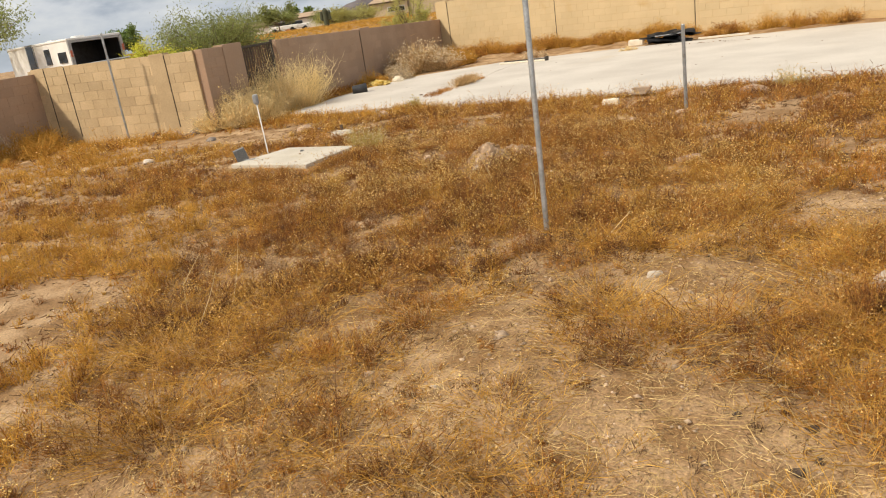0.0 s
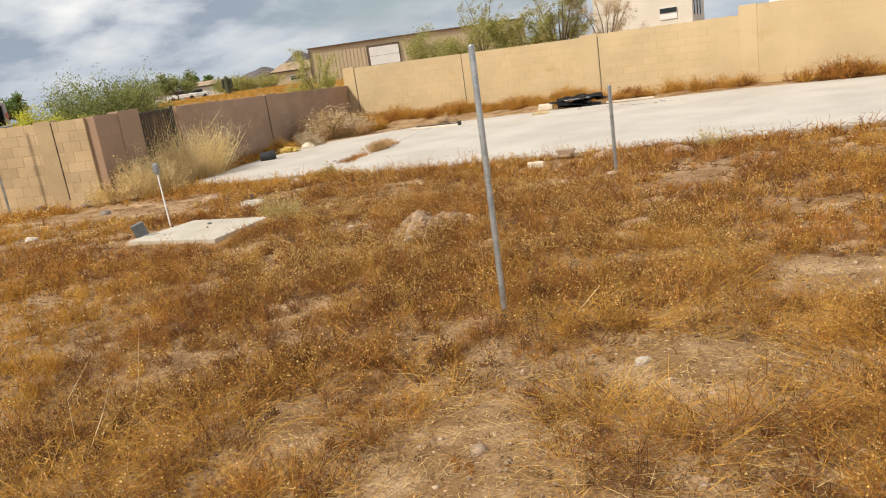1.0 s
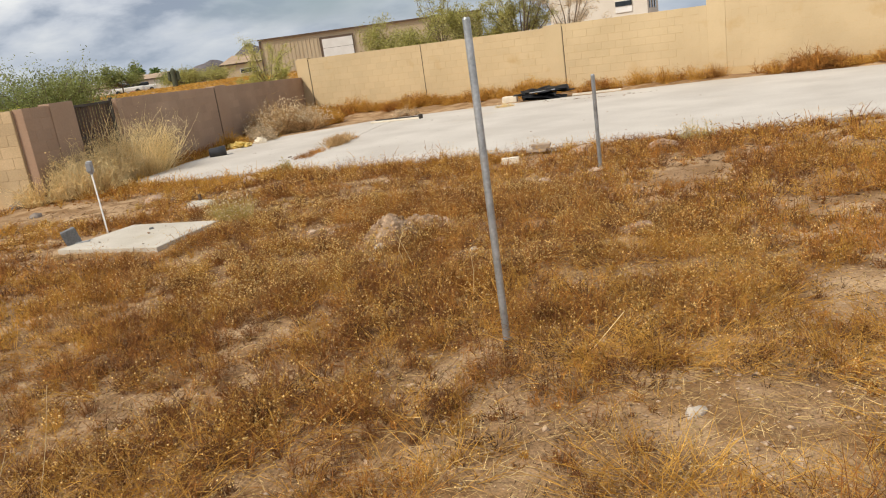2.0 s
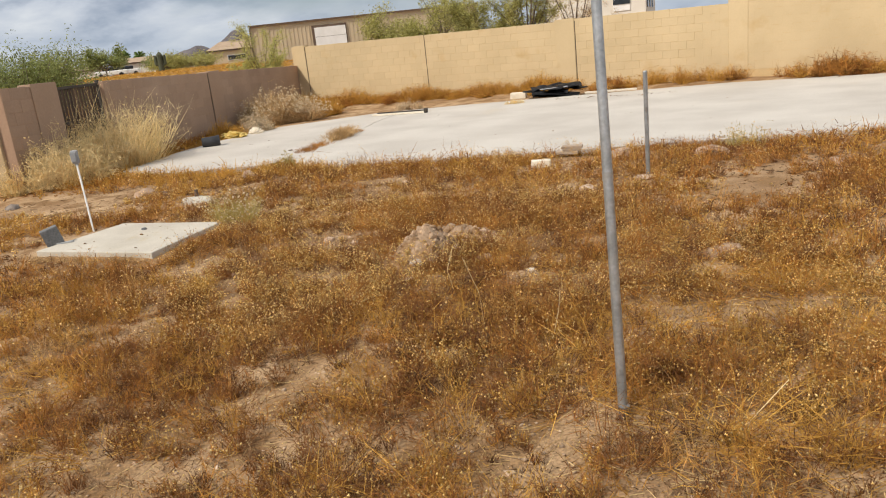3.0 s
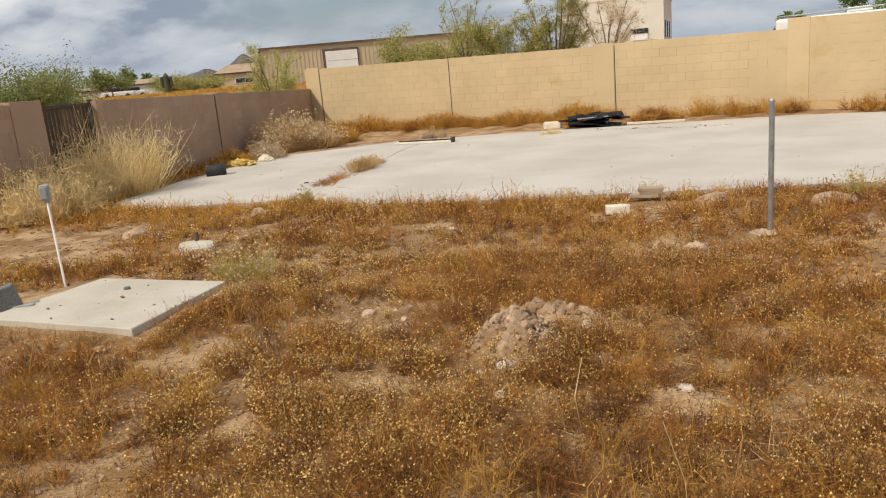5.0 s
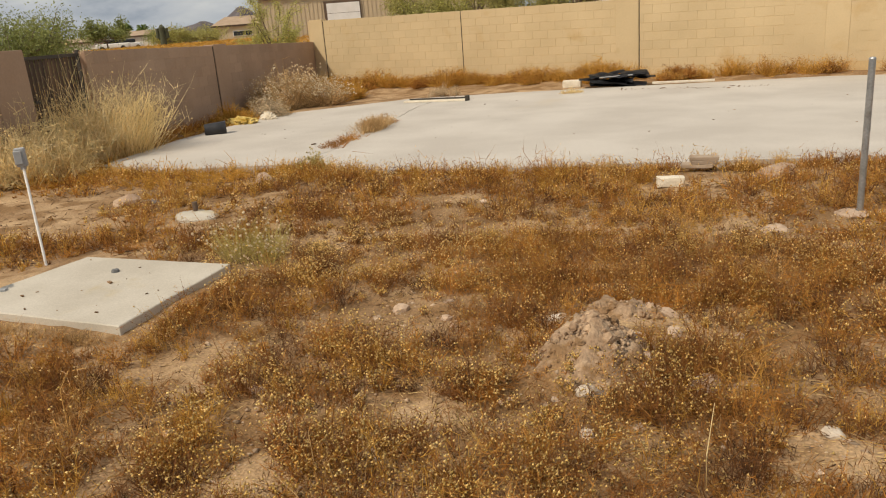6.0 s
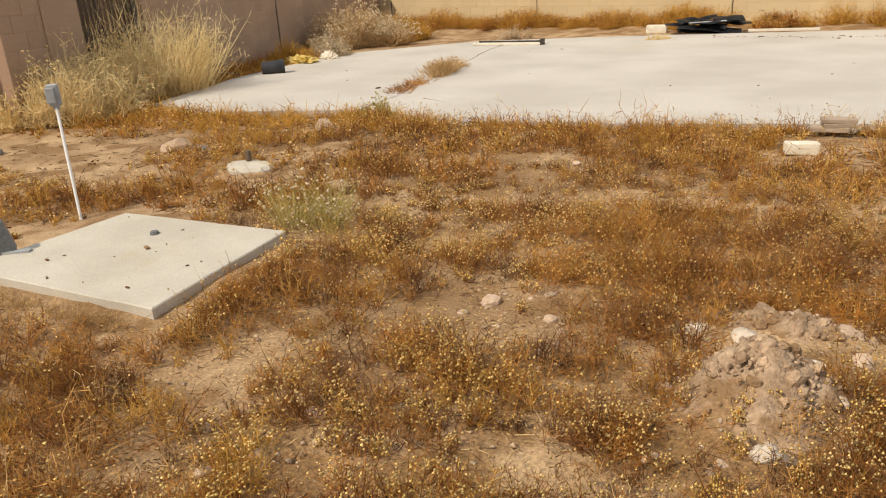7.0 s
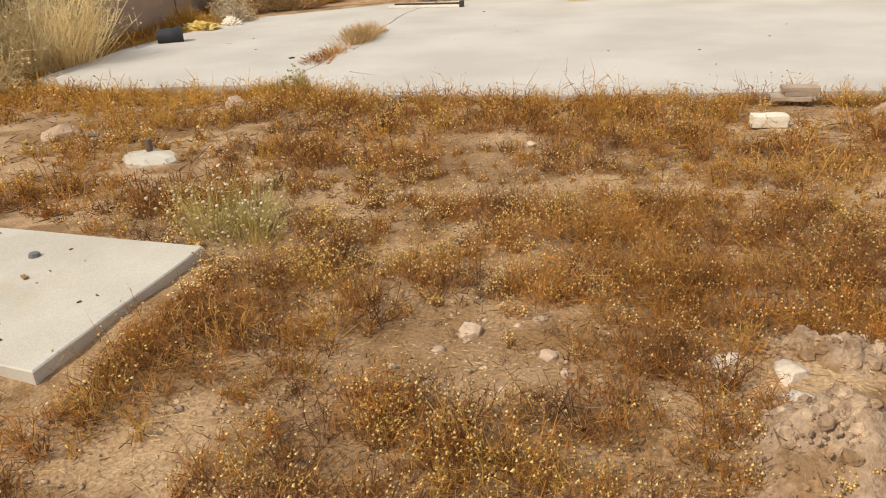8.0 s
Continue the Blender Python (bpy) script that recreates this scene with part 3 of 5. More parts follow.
def dirt_heap():
    """The packed dirt of the mound and of the ridge behind it."""
    n = 84
    u, v = np.meshgrid(np.linspace(-4.75, -3.25, n), np.linspace(5.7, 7.35, n))
    z = ground_at(u, v)
    body = np.exp(-(((u + 3.98) / 0.27) ** 2 + ((v - 6.38) / 0.31) ** 2) ** 1.5) + 0.8 * np.exp(-(((u + 4.05) / 0.26) ** 2 + ((v - 7.03) / 0.14) ** 2) ** 1.5)
    lump = np.array([[0.8 * noise.noise((a * 9, b * 9, 1)) + 0.7 * abs(noise.noise((a * 24, b * 24, 4))) + 0.35 * noise.noise((a * 50, b * 50, 8)) for a, b in zip(p, q)] for p, q in zip(u, v)])
    z = z - 0.022 + body * (0.045 + 0.075 * lump)
    k = (np.arange(n - 1)[:, None] * n + np.arange(n - 1)).ravel()
    ob = sheet("dirt_mound", np.stack([u, v, z], -1).reshape(-1, 3), np.stack([k, k + 1, k + n + 1, k + n], -1), CLOD)
    return tagged(ob, "lumpy mound of pale packed dirt among weeds", "dirt mound")


clod_heap()
dirt_heap()
mound = [(-4.37, 6.9, 0.085, 1), (-4.15, 6.85, 0.11, 1), (-3.94, 7.22, 0.06, 0), (-4.12, 6.67, 0.07, 1), (-3.86, 6.70, 0.065, 1), (-3.72, 6.88, 0.085, 0), (-3.42, 6.98, 0.05, 0),
         (-3.89, 6.05, 0.085, 1), (-3.80, 5.78, 0.055, 1), (-4.18, 5.84, 0.05, 0), (-3.62, 5.92, 0.05, 0), (-4.25, 6.55, 0.06, 0), (-4.30, 6.30, 0.05, 0), (-3.95, 6.35, 0.07, 0),
         (-3.74, 6.42, 0.06, 0), (-4.02, 6.2, 0.045, 2), (-3.82, 6.06, 0.05, 2), (-4.30, 7.05, 0.07, 0), (-3.80, 7.08, 0.09, 0), (-3.66, 7.05, 0.07, 0), (-4.0, 7.08, 0.08, 0),
         (-4.15, 6.45, 0.05, 0), (-3.68, 6.22, 0.05, 0), (-4.42, 6.42, 0.04, 0), (-4.0, 5.95, 0.04, 0), (-3.55, 6.5, 0.04, 0), (-3.7, 6.62, 0.045, 2), (-3.72, 5.66, 0.03, 1)]
for x, y, s, k in mound[::2] + mound[1:8:2]:
    stone(x, y, s * 0.62, (STONE, WHITE_STONE, DARK_STONE)[k], ("pale pinkish stone in a rubble mound", "white stone in a rubble mound", "grey stone in a rubble mound")[k], long=1.2, high=1.0, sink=0.62, group="stones of the rubble mound")

for x, y, s in [(0.42, 2.42, 0.035), (0.70, 2.47, 0.045), (0.74, 2.17, 0.045), (-0.26, 4.23, 0.03), (-0.39, 4.05, 0.025), (0.78, 2.28, 0.03)]:
    stone(x, y, s * 0.62, DUNG, "dark dry dung lump on dry soil", "dung_lump", "dung", group="dung lumps")


def rubble(x, y, sx, sy, sz, turn, mat, name, label, category, bevel=0.012, tilt=(0, 0), lift=0.0, group=""):
    bm = bmesh.new()
    box(bm, 0, 0, 0, sx, sy, sz, 0, bevel=bevel)
    bmesh.ops.subdivide_edges(bm, edges=[e for e in bm.edges if e.calc_length() > 0.04], cuts=2, use_grid_fill=True)
    for v in bm.verts:
        v.co += 0.006 * noise.noise_vector(v.co * 18 + Vector((x, y, 0)))
    ob = part(name, bm, mat)
    ob.matrix_world = pose(x, y, float(ground_at(x, y)) - 0.012 + lift, tilt[0], tilt[1], turn)
    return tagged(ob, label, category, group)


rubble(-4.58, 10.27, 0.25, 0.12, 0.09, 20, CREAM, "brick", "cream coloured concrete brick lying in weeds", "brick", lift=0.02, bevel=0.006)
rubble(-4.50, 11.03, 0.30, 0.17, 0.036, 12, PAVER, "paver", "thin brown paver in a low stack", "paver", lift=0.06, bevel=0.004, group="stacked pavers")
rubble(-4.44, 11.05, 0.25, 0.16, 0.036, 20, PAVER, "paver", "thin brown paver in a low stack", "paver", lift=0.096, bevel=0.004, group="stacked pavers")
rubble(-4.44, 11.06, 0.28, 0.16, 0.036, 15, PAVER, "paver", "thin brown paver in a low stack", "paver", lift=0.132, bevel=0.004, group="stacked pavers")
stone(-3.72, 10.85, 0.19, PINK_STONE, "pinkish concrete chunk among dry weeds", "concrete_chunk", "concrete chunk", long=1.25, high=0.9, turn=15)
stone(-2.58, 10.85, 0.17, PINK_STONE, "pinkish concrete chunk among dry weeds", "concrete_chunk", "concrete chunk", long=1.3, high=0.8, turn=5)
rubble(-9.2, 19.95, 0.42, 0.2, 0.17, 10, CREAM, "concrete_block", "pale concrete block at the wall foot", "concrete block", bevel=0.02)
stone(-3.05, 9.50, 0.14, STONE, "flat pale concrete footing round a post", "footing", "footing", long=1.2, high=0.35, sink=0.5)


def stub_footing():
    ob = thing("cut_post_footing", (-8.6, 8.13, 0), "white concrete footing with a cut off pipe", "footing")
    bm = bmesh.new()
    rings = []
    for k, (r, z) in enumerate([(1.0, -0.06), (1.0, 0.0), (0.86, 0.028), (0.5, 0.04), (0.0, 0.04)]):
        n = 26 if r else 1
        rings.append([bm.verts.new((-8.6 + math.cos(j * 6.2832 / n + 0.5) * 0.25 * r * (1 + 0.18 * noise.noise((math.cos(j * 6.2832 / n) * 2, math.sin(j * 6.2832 / n) * 2, 3))),
                                    8.13 + math.sin(j * 6.2832 / n + 0.5) * 0.16 * r * (1 + 0.18 * noise.noise((math.cos(j * 6.2832 / n) * 2, math.sin(j * 6.2832 / n) * 2, 9))),
                                    z + 0.012 * noise.noise((j * 0.9, k, 5)))) for j in range(n)])
    for p, q in zip(rings, rings[1:]):
        for j in range(26):
            bm.faces.new((p[j], p[(j + 1) % 26], q[(j + 1) % 26], q[j]) if len(q) > 1 else (p[j], p[(j + 1) % 26], q[0]))
    part("footing", bm, SLAB, ob)
    part("pipe_stub", one_tube((-8.65, 8.18, 0.0), (-8.65, 8.18, 0.13), 0.026, 0.026, 14), DARK_TRIM, ob, "dark cut pipe stub")


stub_footing()


# ---- litter on the pad ----
def bucket():
    ob = thing("bucket", (-13.2, 12.75, 0.0), "black plastic bucket lying on its side", "bucket")
    a, b = Vector((-13.42, 12.75, 0.12)), Vector((-13.16, 13.02, 0.125))
    bm = bmesh.new()
    tube(bm, a, b, 0.105, 0.125, 24, caps=False)
    way = (b - a).normalized()
    tube(bm, a + way * 0.002, a + way * 0.012, 0.105, 0.106, 24)
    part("pail", bm, BLACK, ob)
    for k in (0.0, 0.05):
        part("rim", one_tube(b - way * (0.02 + k), b - way * k, 0.129, 0.13, 24, caps=False), BLACK, ob)


bucket()


def crumpled(name, x, y, sx, sy, sz, seed, mat, label, category, folds=3.5):
    bm = bmesh.new()
    bmesh.ops.create_icosphere(bm, subdivisions=4, radius=1)
    off = Vector((seed * 7.3, seed, 0))
    for v in bm.verts:
        r = 1 + 0.45 * noise.noise(v.co * folds + off) + 0.22 * noise.noise(v.co * folds * 2.7 + off)
        v.co = Vector((v.co.x * r * sx, v.co.y * r * sy, max(-0.02, (v.co.z + 0.25) * r * sz)))
    ob = part(name, bm, mat)
    ob.location = (x, y, 0.03)
    return tagged(ob, label, category)


crumpled("plastic_sack", -13.95, 14.2, 0.34, 0.2, 0.1, 3, YELLOW, "crumpled yellow plastic sack by brown wall", "sack")
crumpled("plastic_sack", -13.8, 14.8, 0.18, 0.12, 0.1, 5, CREAM, "crumpled cream plastic sack by brown wall", "sack")


def sheet_pile():
    pile = thing("black_pile", (-8.1, 19.75, 0.03), "heap of black plastic roofing sheets on the pad", "plastic pile")
    g = random.Random(6)
    for k in range(12):
        bm = bmesh.new()
        n = 12
        lx, ly = g.uniform(0.5, 0.95), g.uniform(0.16, 0.32)
        rows = []
        for i in range(n + 1):
            u = i / n - 0.5
            rows.append([bm.verts.new((u * lx, (v - 0.5) * ly, 0.045 * math.cos((v - 0.5) * 2.8) + 0.035 * noise.noise((u * 3 + k, v * 2, k)))) for v in (0, 0.25, 0.5, 0.75, 1)])
        for p, q in zip(rows, rows[1:]):
            for j in range(4):
                bm.faces.new((p[j], q[j], q[j + 1], p[j + 1]))
        bmesh.ops.solidify(bm, geom=bm.faces[:], thickness=0.012)
        ob = part("sheet", bm, BLACK, pile)
        ob.matrix_world = pose(-8.1 + g.uniform(-0.42, 0.45), 19.75 + g.uniform(-0.16, 0.2), 0.05 + 0.026 * k * (1 if k < 9 else 0.8), g.uniform(-20, 20), g.uniform(-9, 9), g.uniform(-28, 28) + 15)
    part("strap", one_tube((-8.4, 19.5, 0.24), (-7.7, 19.62, 0.27), 0.012, 0.012, 6), GREY_PLASTIC, pile, "thin pale strap")


sheet_pile()


def plank(a, b, wide, high, mat, label, end=True):
    a, b = Vector(a), Vector(b)
    mid, turn = (a + b) / 2, math.degrees(math.atan2(b.y - a.y, b.x - a.x))
    ob = thing("board", mid, label, "board")
    part("plank", one_box(mid.x, mid.y, mid.z, (b - a).length, wide, high, turn, bevel=0.006), mat, ob)
    if end:
        part("end_bracket", one_box(b.x, b.y, b.z, 0.05, wide + 0.02, high + 0.07, turn), DARK_STEEL, ob, "dark metal end bracket")
        part("edge_strip", one_box(mid.x, mid.y + 0.08, mid.z + 0.002, (b - a).length * 0.9, 0.03, high + 0.03, turn), DARK_STEEL, ob, "dark edge strip")


plank((-12.05, 17.25, 0.032), (-10.6, 17.45, 0.032), 0.13, 0.04, CREAM, "long cream board lying on concrete")
plank((-7.35, 19.9, 0.032), (-6.1, 20.15, 0.032), 0.06, 0.05, CREAM, "thin pale pipe lying at pad edge", end=False)


# ---- weeds ----
def bloom_at(x, y):
    """The share of flower heads: few where the lot is trodden, most round the rubble mound."""
    return (0.28 + 1.1 * smoothstep(3.8, 5.4, y)) * (1 - 0.65 * smoothstep(-4.6, -5.6, x) * smoothstep(6.2, 5.2, y))


class Brush:
    """Gathers thin stems and small heads as arrays of triangles."""

    def __init__(self, seed):
        self.g = np.random.RandomState(seed)
        self.v, self.f, self.n = [], [], 0
        self.hv, self.hf, self.hn = [], [], 0

    def ribbon(self, a, b, wa, wb):
        d = b - a
        side = np.cross(d, self.g.normal(0, 1, d.shape))
        side /= np.linalg.norm(side, axis=1, keepdims=True) + 1e-9
        wa, wb = np.reshape(wa, (-1, 1)), np.reshape(wb, (-1, 1))
        v = np.stack([a - side * wa / 2, a + side * wa / 2, b + side * wb / 2, b - side * wb / 2], 1)
        k = len(a)
        q = np.arange(k)[:, None] * 4 + self.n
        self.v.append(v.reshape(-1, 3))
        self.f.append(np.concatenate([q + [0, 1, 2], q + [0, 2, 3]]))
        self.n += 4 * k

    def spike(self, a, b, w):
        d = b - a
        side = np.cross(d, self.g.normal(0, 1, d.shape))
        side /= np.linalg.norm(side, axis=1, keepdims=True) + 1e-9
        side *= w / 2
        k = len(a)
        self.v.append(np.stack([a - side, a + side, b], 1).reshape(-1, 3))
        self.f.append(np.arange(k)[:, None] * 3 + self.n + np.array([[0, 1, 2]]))
        self.n += 3 * k

    def heads(self, p, r):
        k = len(p)
        shape = np.array([[1, 0, -0.7], [-1, 0, -0.7], [0, 1, 0.7], [0, -1, 0.7]])
        r = np.reshape(r, (-1, 1, 1))
        self.hv.append((p[:, None, :] + shape[None] * r).reshape(-1, 3))
        q = np.arange(k)[:, None] * 4 + self.hn
        self.hf.append(np.concatenate([q + t for t in ([0, 1, 2], [0, 3, 1], [0, 2, 3], [1, 3, 2])]))
        self.hn += 4 * k

    def clumps(self, centres, high, wide, stems, width, twigs=2, head=0.0, head_r=0.004, curl=0.5, spread=1.0):
        """centres: n x 3; high, wide: per clump."""
        g = self.g
        n = len(centres)
        if not n:
            return
        c = np.repeat(centres, stems, 0)
        h = np.repeat(high, stems) * g.uniform(0.45, 1.05, n * stems)
        w = np.repeat(wide, stems)
        az, out = g.uniform(0, 2 * np.pi, n * stems), np.sqrt(g.uniform(0, 1, n * stems))
        flat = np.stack([np.cos(az), np.sin(az), np.zeros_like(az)], 1)
        a = c + flat * (w * 0.35 * out)[:, None]
        up = np.array([0, 0, 1.0])
        mid = a + flat * (w * spread * 0.35 * out)[:, None] + up * (h * 0.55)[:, None] + g.normal(0, 0.12, a.shape) * h[:, None] * curl
        tip = mid + flat * (w * spread * 0.35 * out)[:, None] + up * (h * 0.45)[:, None] + g.normal(0, 0.2, a.shape) * h[:, None] * curl
        a[:, 2] -= 0.015
        self.ribbon(a, mid, np.full(len(a), width), np.full(len(a), width * 0.8))
        self.spike(mid, tip, width)
        ends = [tip]
        for k in range(twigs):
            t = g.uniform(0.2, 0.9, len(a))[:, None]
            s = mid + (tip - mid) * t if k % 2 == 0 else a + (mid - a) * (0.4 + 0.6 * t)
            e = s + g.normal(0, 0.16, a.shape) * h[:, None] + up * (h * 0.13)[:, None]
            e[:, 2] = np.maximum(e[:, 2], c[:, 2])
            self.spike(s, e, width * 0.85)
            ends.append(e)
        if head:
            e = np.concatenate(ends)
            e = e[g.uniform(0, 1, len(e)) < head]
            self.heads(e, head_r * g.uniform(0.6, 1.3, len(e)))

    def domes(self, centres, high, wide, stems, width, twigs=4, head=0.0, head_r=0.004, wild=1.0):
        """Low rounded wiry weeds: stems fan out from a root to an uneven dome of fine twigs."""
        g = self.g
        n = len(centres)
        if not n:
            return
        m = n * stems
        c, h, w = np.repeat(centres, stems, 0), np.repeat(high, stems), np.repeat(wide, stems)
        az, up = g.uniform(0, 2 * np.pi, m), g.uniform(0.05, 1.0, m)
        out = np.sqrt(1 - up**2)
        lobe = 1 + 0.3 * np.sin(az * 2 + np.repeat(g.uniform(0, 6.3, n), stems)) + 0.2 * np.sin(az * 3 + np.repeat(g.uniform(0, 6.3, n), stems))
        rho = np.minimum(g.uniform(0.5, 1.08, m) * lobe, 1.2)
        flat = np.stack([np.cos(az), np.sin(az)], 1)
        tip = c.copy()
        tip[:, :2] += flat * (w / 2 * out * rho)[:, None]
        tip[:, 2] += h * up * rho + 0.01
        base = c.copy()
        base[:, :2] += flat * (w * 0.16 * g.uniform(0, 1, m))[:, None]
        base[:, 2] -= 0.015
        reach = (0.5 * h + 0.25 * w)[:, None]
        mid = base * 0.45 + tip * 0.55 + g.normal(0, 0.1, tip.shape) * reach * wild
        mid[:, 2] += 0.06 * h
        self.ribbon(base, mid, np.full(m, width * 1.1), np.full(m, width * 0.8))
        self.spike(mid, tip, width)
        ends = [tip]
        for k in range(twigs):
            t = g.uniform(-0.5, 1.0, m)[:, None]
            s = np.where(t < 0, base + (mid - base) * (1 + t), mid + (tip - mid) * t)
            e = s + g.normal(0, 0.2, tip.shape) * reach * wild
            e[:, 2] = np.clip(e[:, 2] + 0.05 * h, c[:, 2] + 0.004, c[:, 2] + 1.1 * h + 0.006)
            self.spike(s, e, width * 0.9)
            ends.append(e)
        if head:
            e = np.concatenate(ends)
            lift = np.tile(c[:, 2] + 0.4 * h, len(ends))
            bloom = np.clip(0.5 + 0.7 * wave(centres[:, 0] * 3.2, centres[:, 1] * 3.2, 71), 0.12, 1) * g.choice([0.3, 1.0, 2.4], n) * 1.4 * bloom_at(centres[:, 0], centres[:, 1])
            e = e[(g.uniform(0, 1, len(e)) < head * np.tile(np.repeat(bloom, stems), len(ends))) & (e[:, 2] > lift)]
            e = np.concatenate([e, e + g.normal(0, 0.011, e.shape), e + g.normal(0, 0.011, e.shape)]) if head_r < 0.0045 else e
            self.heads(e, head_r * g.uniform(0.6, 1.3, len(e)))

    def put(self, name, mat, label, category, head_mat=None, kind="stuff", parent=None, heads_name="flower_fluff", group=""):
        ob = sheet(name, np.concatenate(self.v), np.concatenate(self.f), mat, parent)
        if parent is None:
            tagged(ob, label, category, group, kind)
        if self.hv and head_mat:
            bpy.context.view_layer.update()
            fluff = sheet(heads_name, np.concatenate(self.hv), np.concatenate(self.hf), head_mat, ob)
            tagged(fluff, kind="stuff")
        return ob


BARE = [(-1.9, 2.33, 0.2), (-1.92, 3.94, 0.16), (-0.2, 3.58, 0.45), (0.1, 5.35, 0.45), (-4.67, 1.65, 0.6), (-3.39, 3.94, 0.22), (-1.72, 9.1, 0.28), (-5.44, 6.6, 0.32), (-6.15, 8.5, 0.35),
        (-6.08, 5.5, 0.2), (-4.5, 5.62, 0.2), (-5.88, 5.82, 0.16), (-1.66, 6.42, 0.2), (-2.92, 5.92, 0.2), (-9.48, 7.5, 0.4), (-10.6, 7.6, 0.7), (-11.6, 7.4, 0.8), (-12.6, 7.3, 0.7), (-10.4, 8.6, 0.5), (-5.62, 5.05, 0.2), (-5.2, 5.25, 0.16), (-4.9, 5.1, 0.17), (-8.45, 7.95, 0.28), (-5.75, 5.45, 0.2), (-5.1, 4.4, 0.22), (-4.3, 4.35, 0.2), (-4.02, 6.45, 0.16), (-4.0, 7.02, 0.17), (-7.35, 6.15, 0.62), (-7.7, 6.15, 0.72),
        (-6.62, 6.2, 0.15), (0.2, 2.3, 0.5), (-1.0, 2.6, 0.45), (-3.1, 9.4, 0.25), (-6.0, 7.5, 0.25), (-4.58, 10.12, 0.25), (-4.45, 10.75, 0.3), (-5.0, 3.4, 0.28), (-6.3, 9.1, 0.3)]
THICK = [(-11.5, 9.3, 0.7), (-10.2, 9.4, 0.5), (-12.6, 9.2, 0.5), (-2.5, 4.95, 0.55), (-2.75, 5.05, 0.5), (-1.32, 6.7, 0.7), (-3.95, 4.9, 0.45), (-2.4, 3.1, 0.4), (-2.6, 2.2, 0.5), (-1.6, 2.7, 0.3), (-3.2, 1.7, 0.4), (-0.3, 2.9, 0.3), (-4.4, 5.9, 0.2), (-6.4, 5.7, 0.3), (-5.9, 6.5, 0.3),
         (-3.0, 7.8, 0.7), (-4.9, 7.9, 0.5), (-8.4, 10.0, 0.6), (0.7, 3.7, 0.5), (-5.3, 10.2, 0.8), (-7.6, 7.4, 0.4), (-8.7, 7.4, 0.5), (-3.45, 6.55, 0.3), (-4.5, 6.75, 0.2), (-3.6, 7.5, 0.35), (-4.3, 5.3, 0.3), (-5.5, 5.0, 0.5), (-1.5, 4.6, 0.45), (-2.1, 4.3, 0.4), (-0.6, 9.6, 0.8), (0.6, 8.6, 0.9)]


def cover_at(x, y):
    """How thickly weeds stand, 0 to 1."""
    v = 0.8 + 0.28 * wave(x * 1.5, y * 1.5, 21) + 0.38 * wave(x * 4.0, y * 4.0, 23) + 0.42 * wave(x * 8.5, y * 8.5, 29)
    v = v + 0.32 * np.exp(-((x + 4.6) ** 2 / 9.0 + (y - 5.4) ** 2 / 6.0))
    for bx, by, r in THICK:
        v = v + 0.9 * np.exp(-((x - bx) ** 2 + (y - by) ** 2) / r**2)
    for bx, by, r in BARE:
        v = v - 1.15 * np.exp(-(((x - bx) ** 2 + (y - by) ** 2) / r**2) ** 1.5)
    return np.clip(v, 0, 1.3)


def line_gap(x, y, a=(1.5, 0.6), b=(-5.0, 6.6)):
    """Distance from the path across the lot."""
    t = np.clip(((x - a[0]) * (b[0] - a[0]) + (y - a[1]) * (b[1] - a[1])) / ((b[0] - a[0]) ** 2 + (b[1] - a[1]) ** 2), 0, 1)
    return np.hypot(x - a[0] - t * (b[0] - a[0]), y - a[1] - t * (b[1] - a[1]))


def scatter(g, count, x0, x1, y0, y1, keep):
    x, y = g.uniform(x0, x1, count), g.uniform(y0, y1, count)
    ok = keep(x, y) > g.uniform(0, 1, count)
    x, y = x[ok], y[ok]
    return np.stack([x, y, ground_at(x, y)], 1)


def in_lot(x, y):
    west = -13.1 - (y - 8.4) * 0.381
    back = y < 8.2 + (x + 13.1) * 0.381
    ok = (pad_inside(x, y) < 0.02) & (y < 21.2) & ((x > west + 0.2) | (back & (x > -17.3)))
    slab = (x > -8.45 - (y - 6) * 0.24) & (x < -6.45 - (y - 6) * 0.24) & (y > 5.46 + (x + 7.4) * 0.12) & (y < 6.85 + (x + 7.4) * -0.1)
    return ok & ~slab


rs = np.random.RandomState(31)
near_rust, near_gold, near_dark, near_tan = Brush(1), Brush(2), Brush(14), Brush(15)
mid_rust, mid_gold, mid_dark, far_rust = Brush(3), Brush(4), Brush(16), Brush(5)


def patch(x, y, seed=44, scale=0.9):
    return 0.5 + 0.5 * wave(x * scale, y * scale, seed)


def sizes(p, low=0.33, big=0.11):
    """Mostly small mounds, some large."""
    k = np.clip(cover_at(p[:, 0], p[:, 1]), 0.35, 1.2) * rs.uniform(low, 1.05, len(p))
    return np.where(rs.uniform(0, 1, len(p)) < big, k * 1.7, k)


def kinds(p, gold_share):
    """Splits plants into gold, dark and rust ones, in drifts with strays among them."""
    n = len(p)
    gold = rs.uniform(0, 1, n) < gold_share
    dark = ~gold & (rs.uniform(0, 1, n) < 0.10 + 0.32 * np.clip(patch(p[:, 0], p[:, 1], 52, 2.2), 0, 1) + 0.5 * np.exp(-((p[:, 0] + 2.4) ** 2 + (p[:, 1] - 3.6) ** 2) / 3.0))
    return gold, dark, ~gold & ~dark


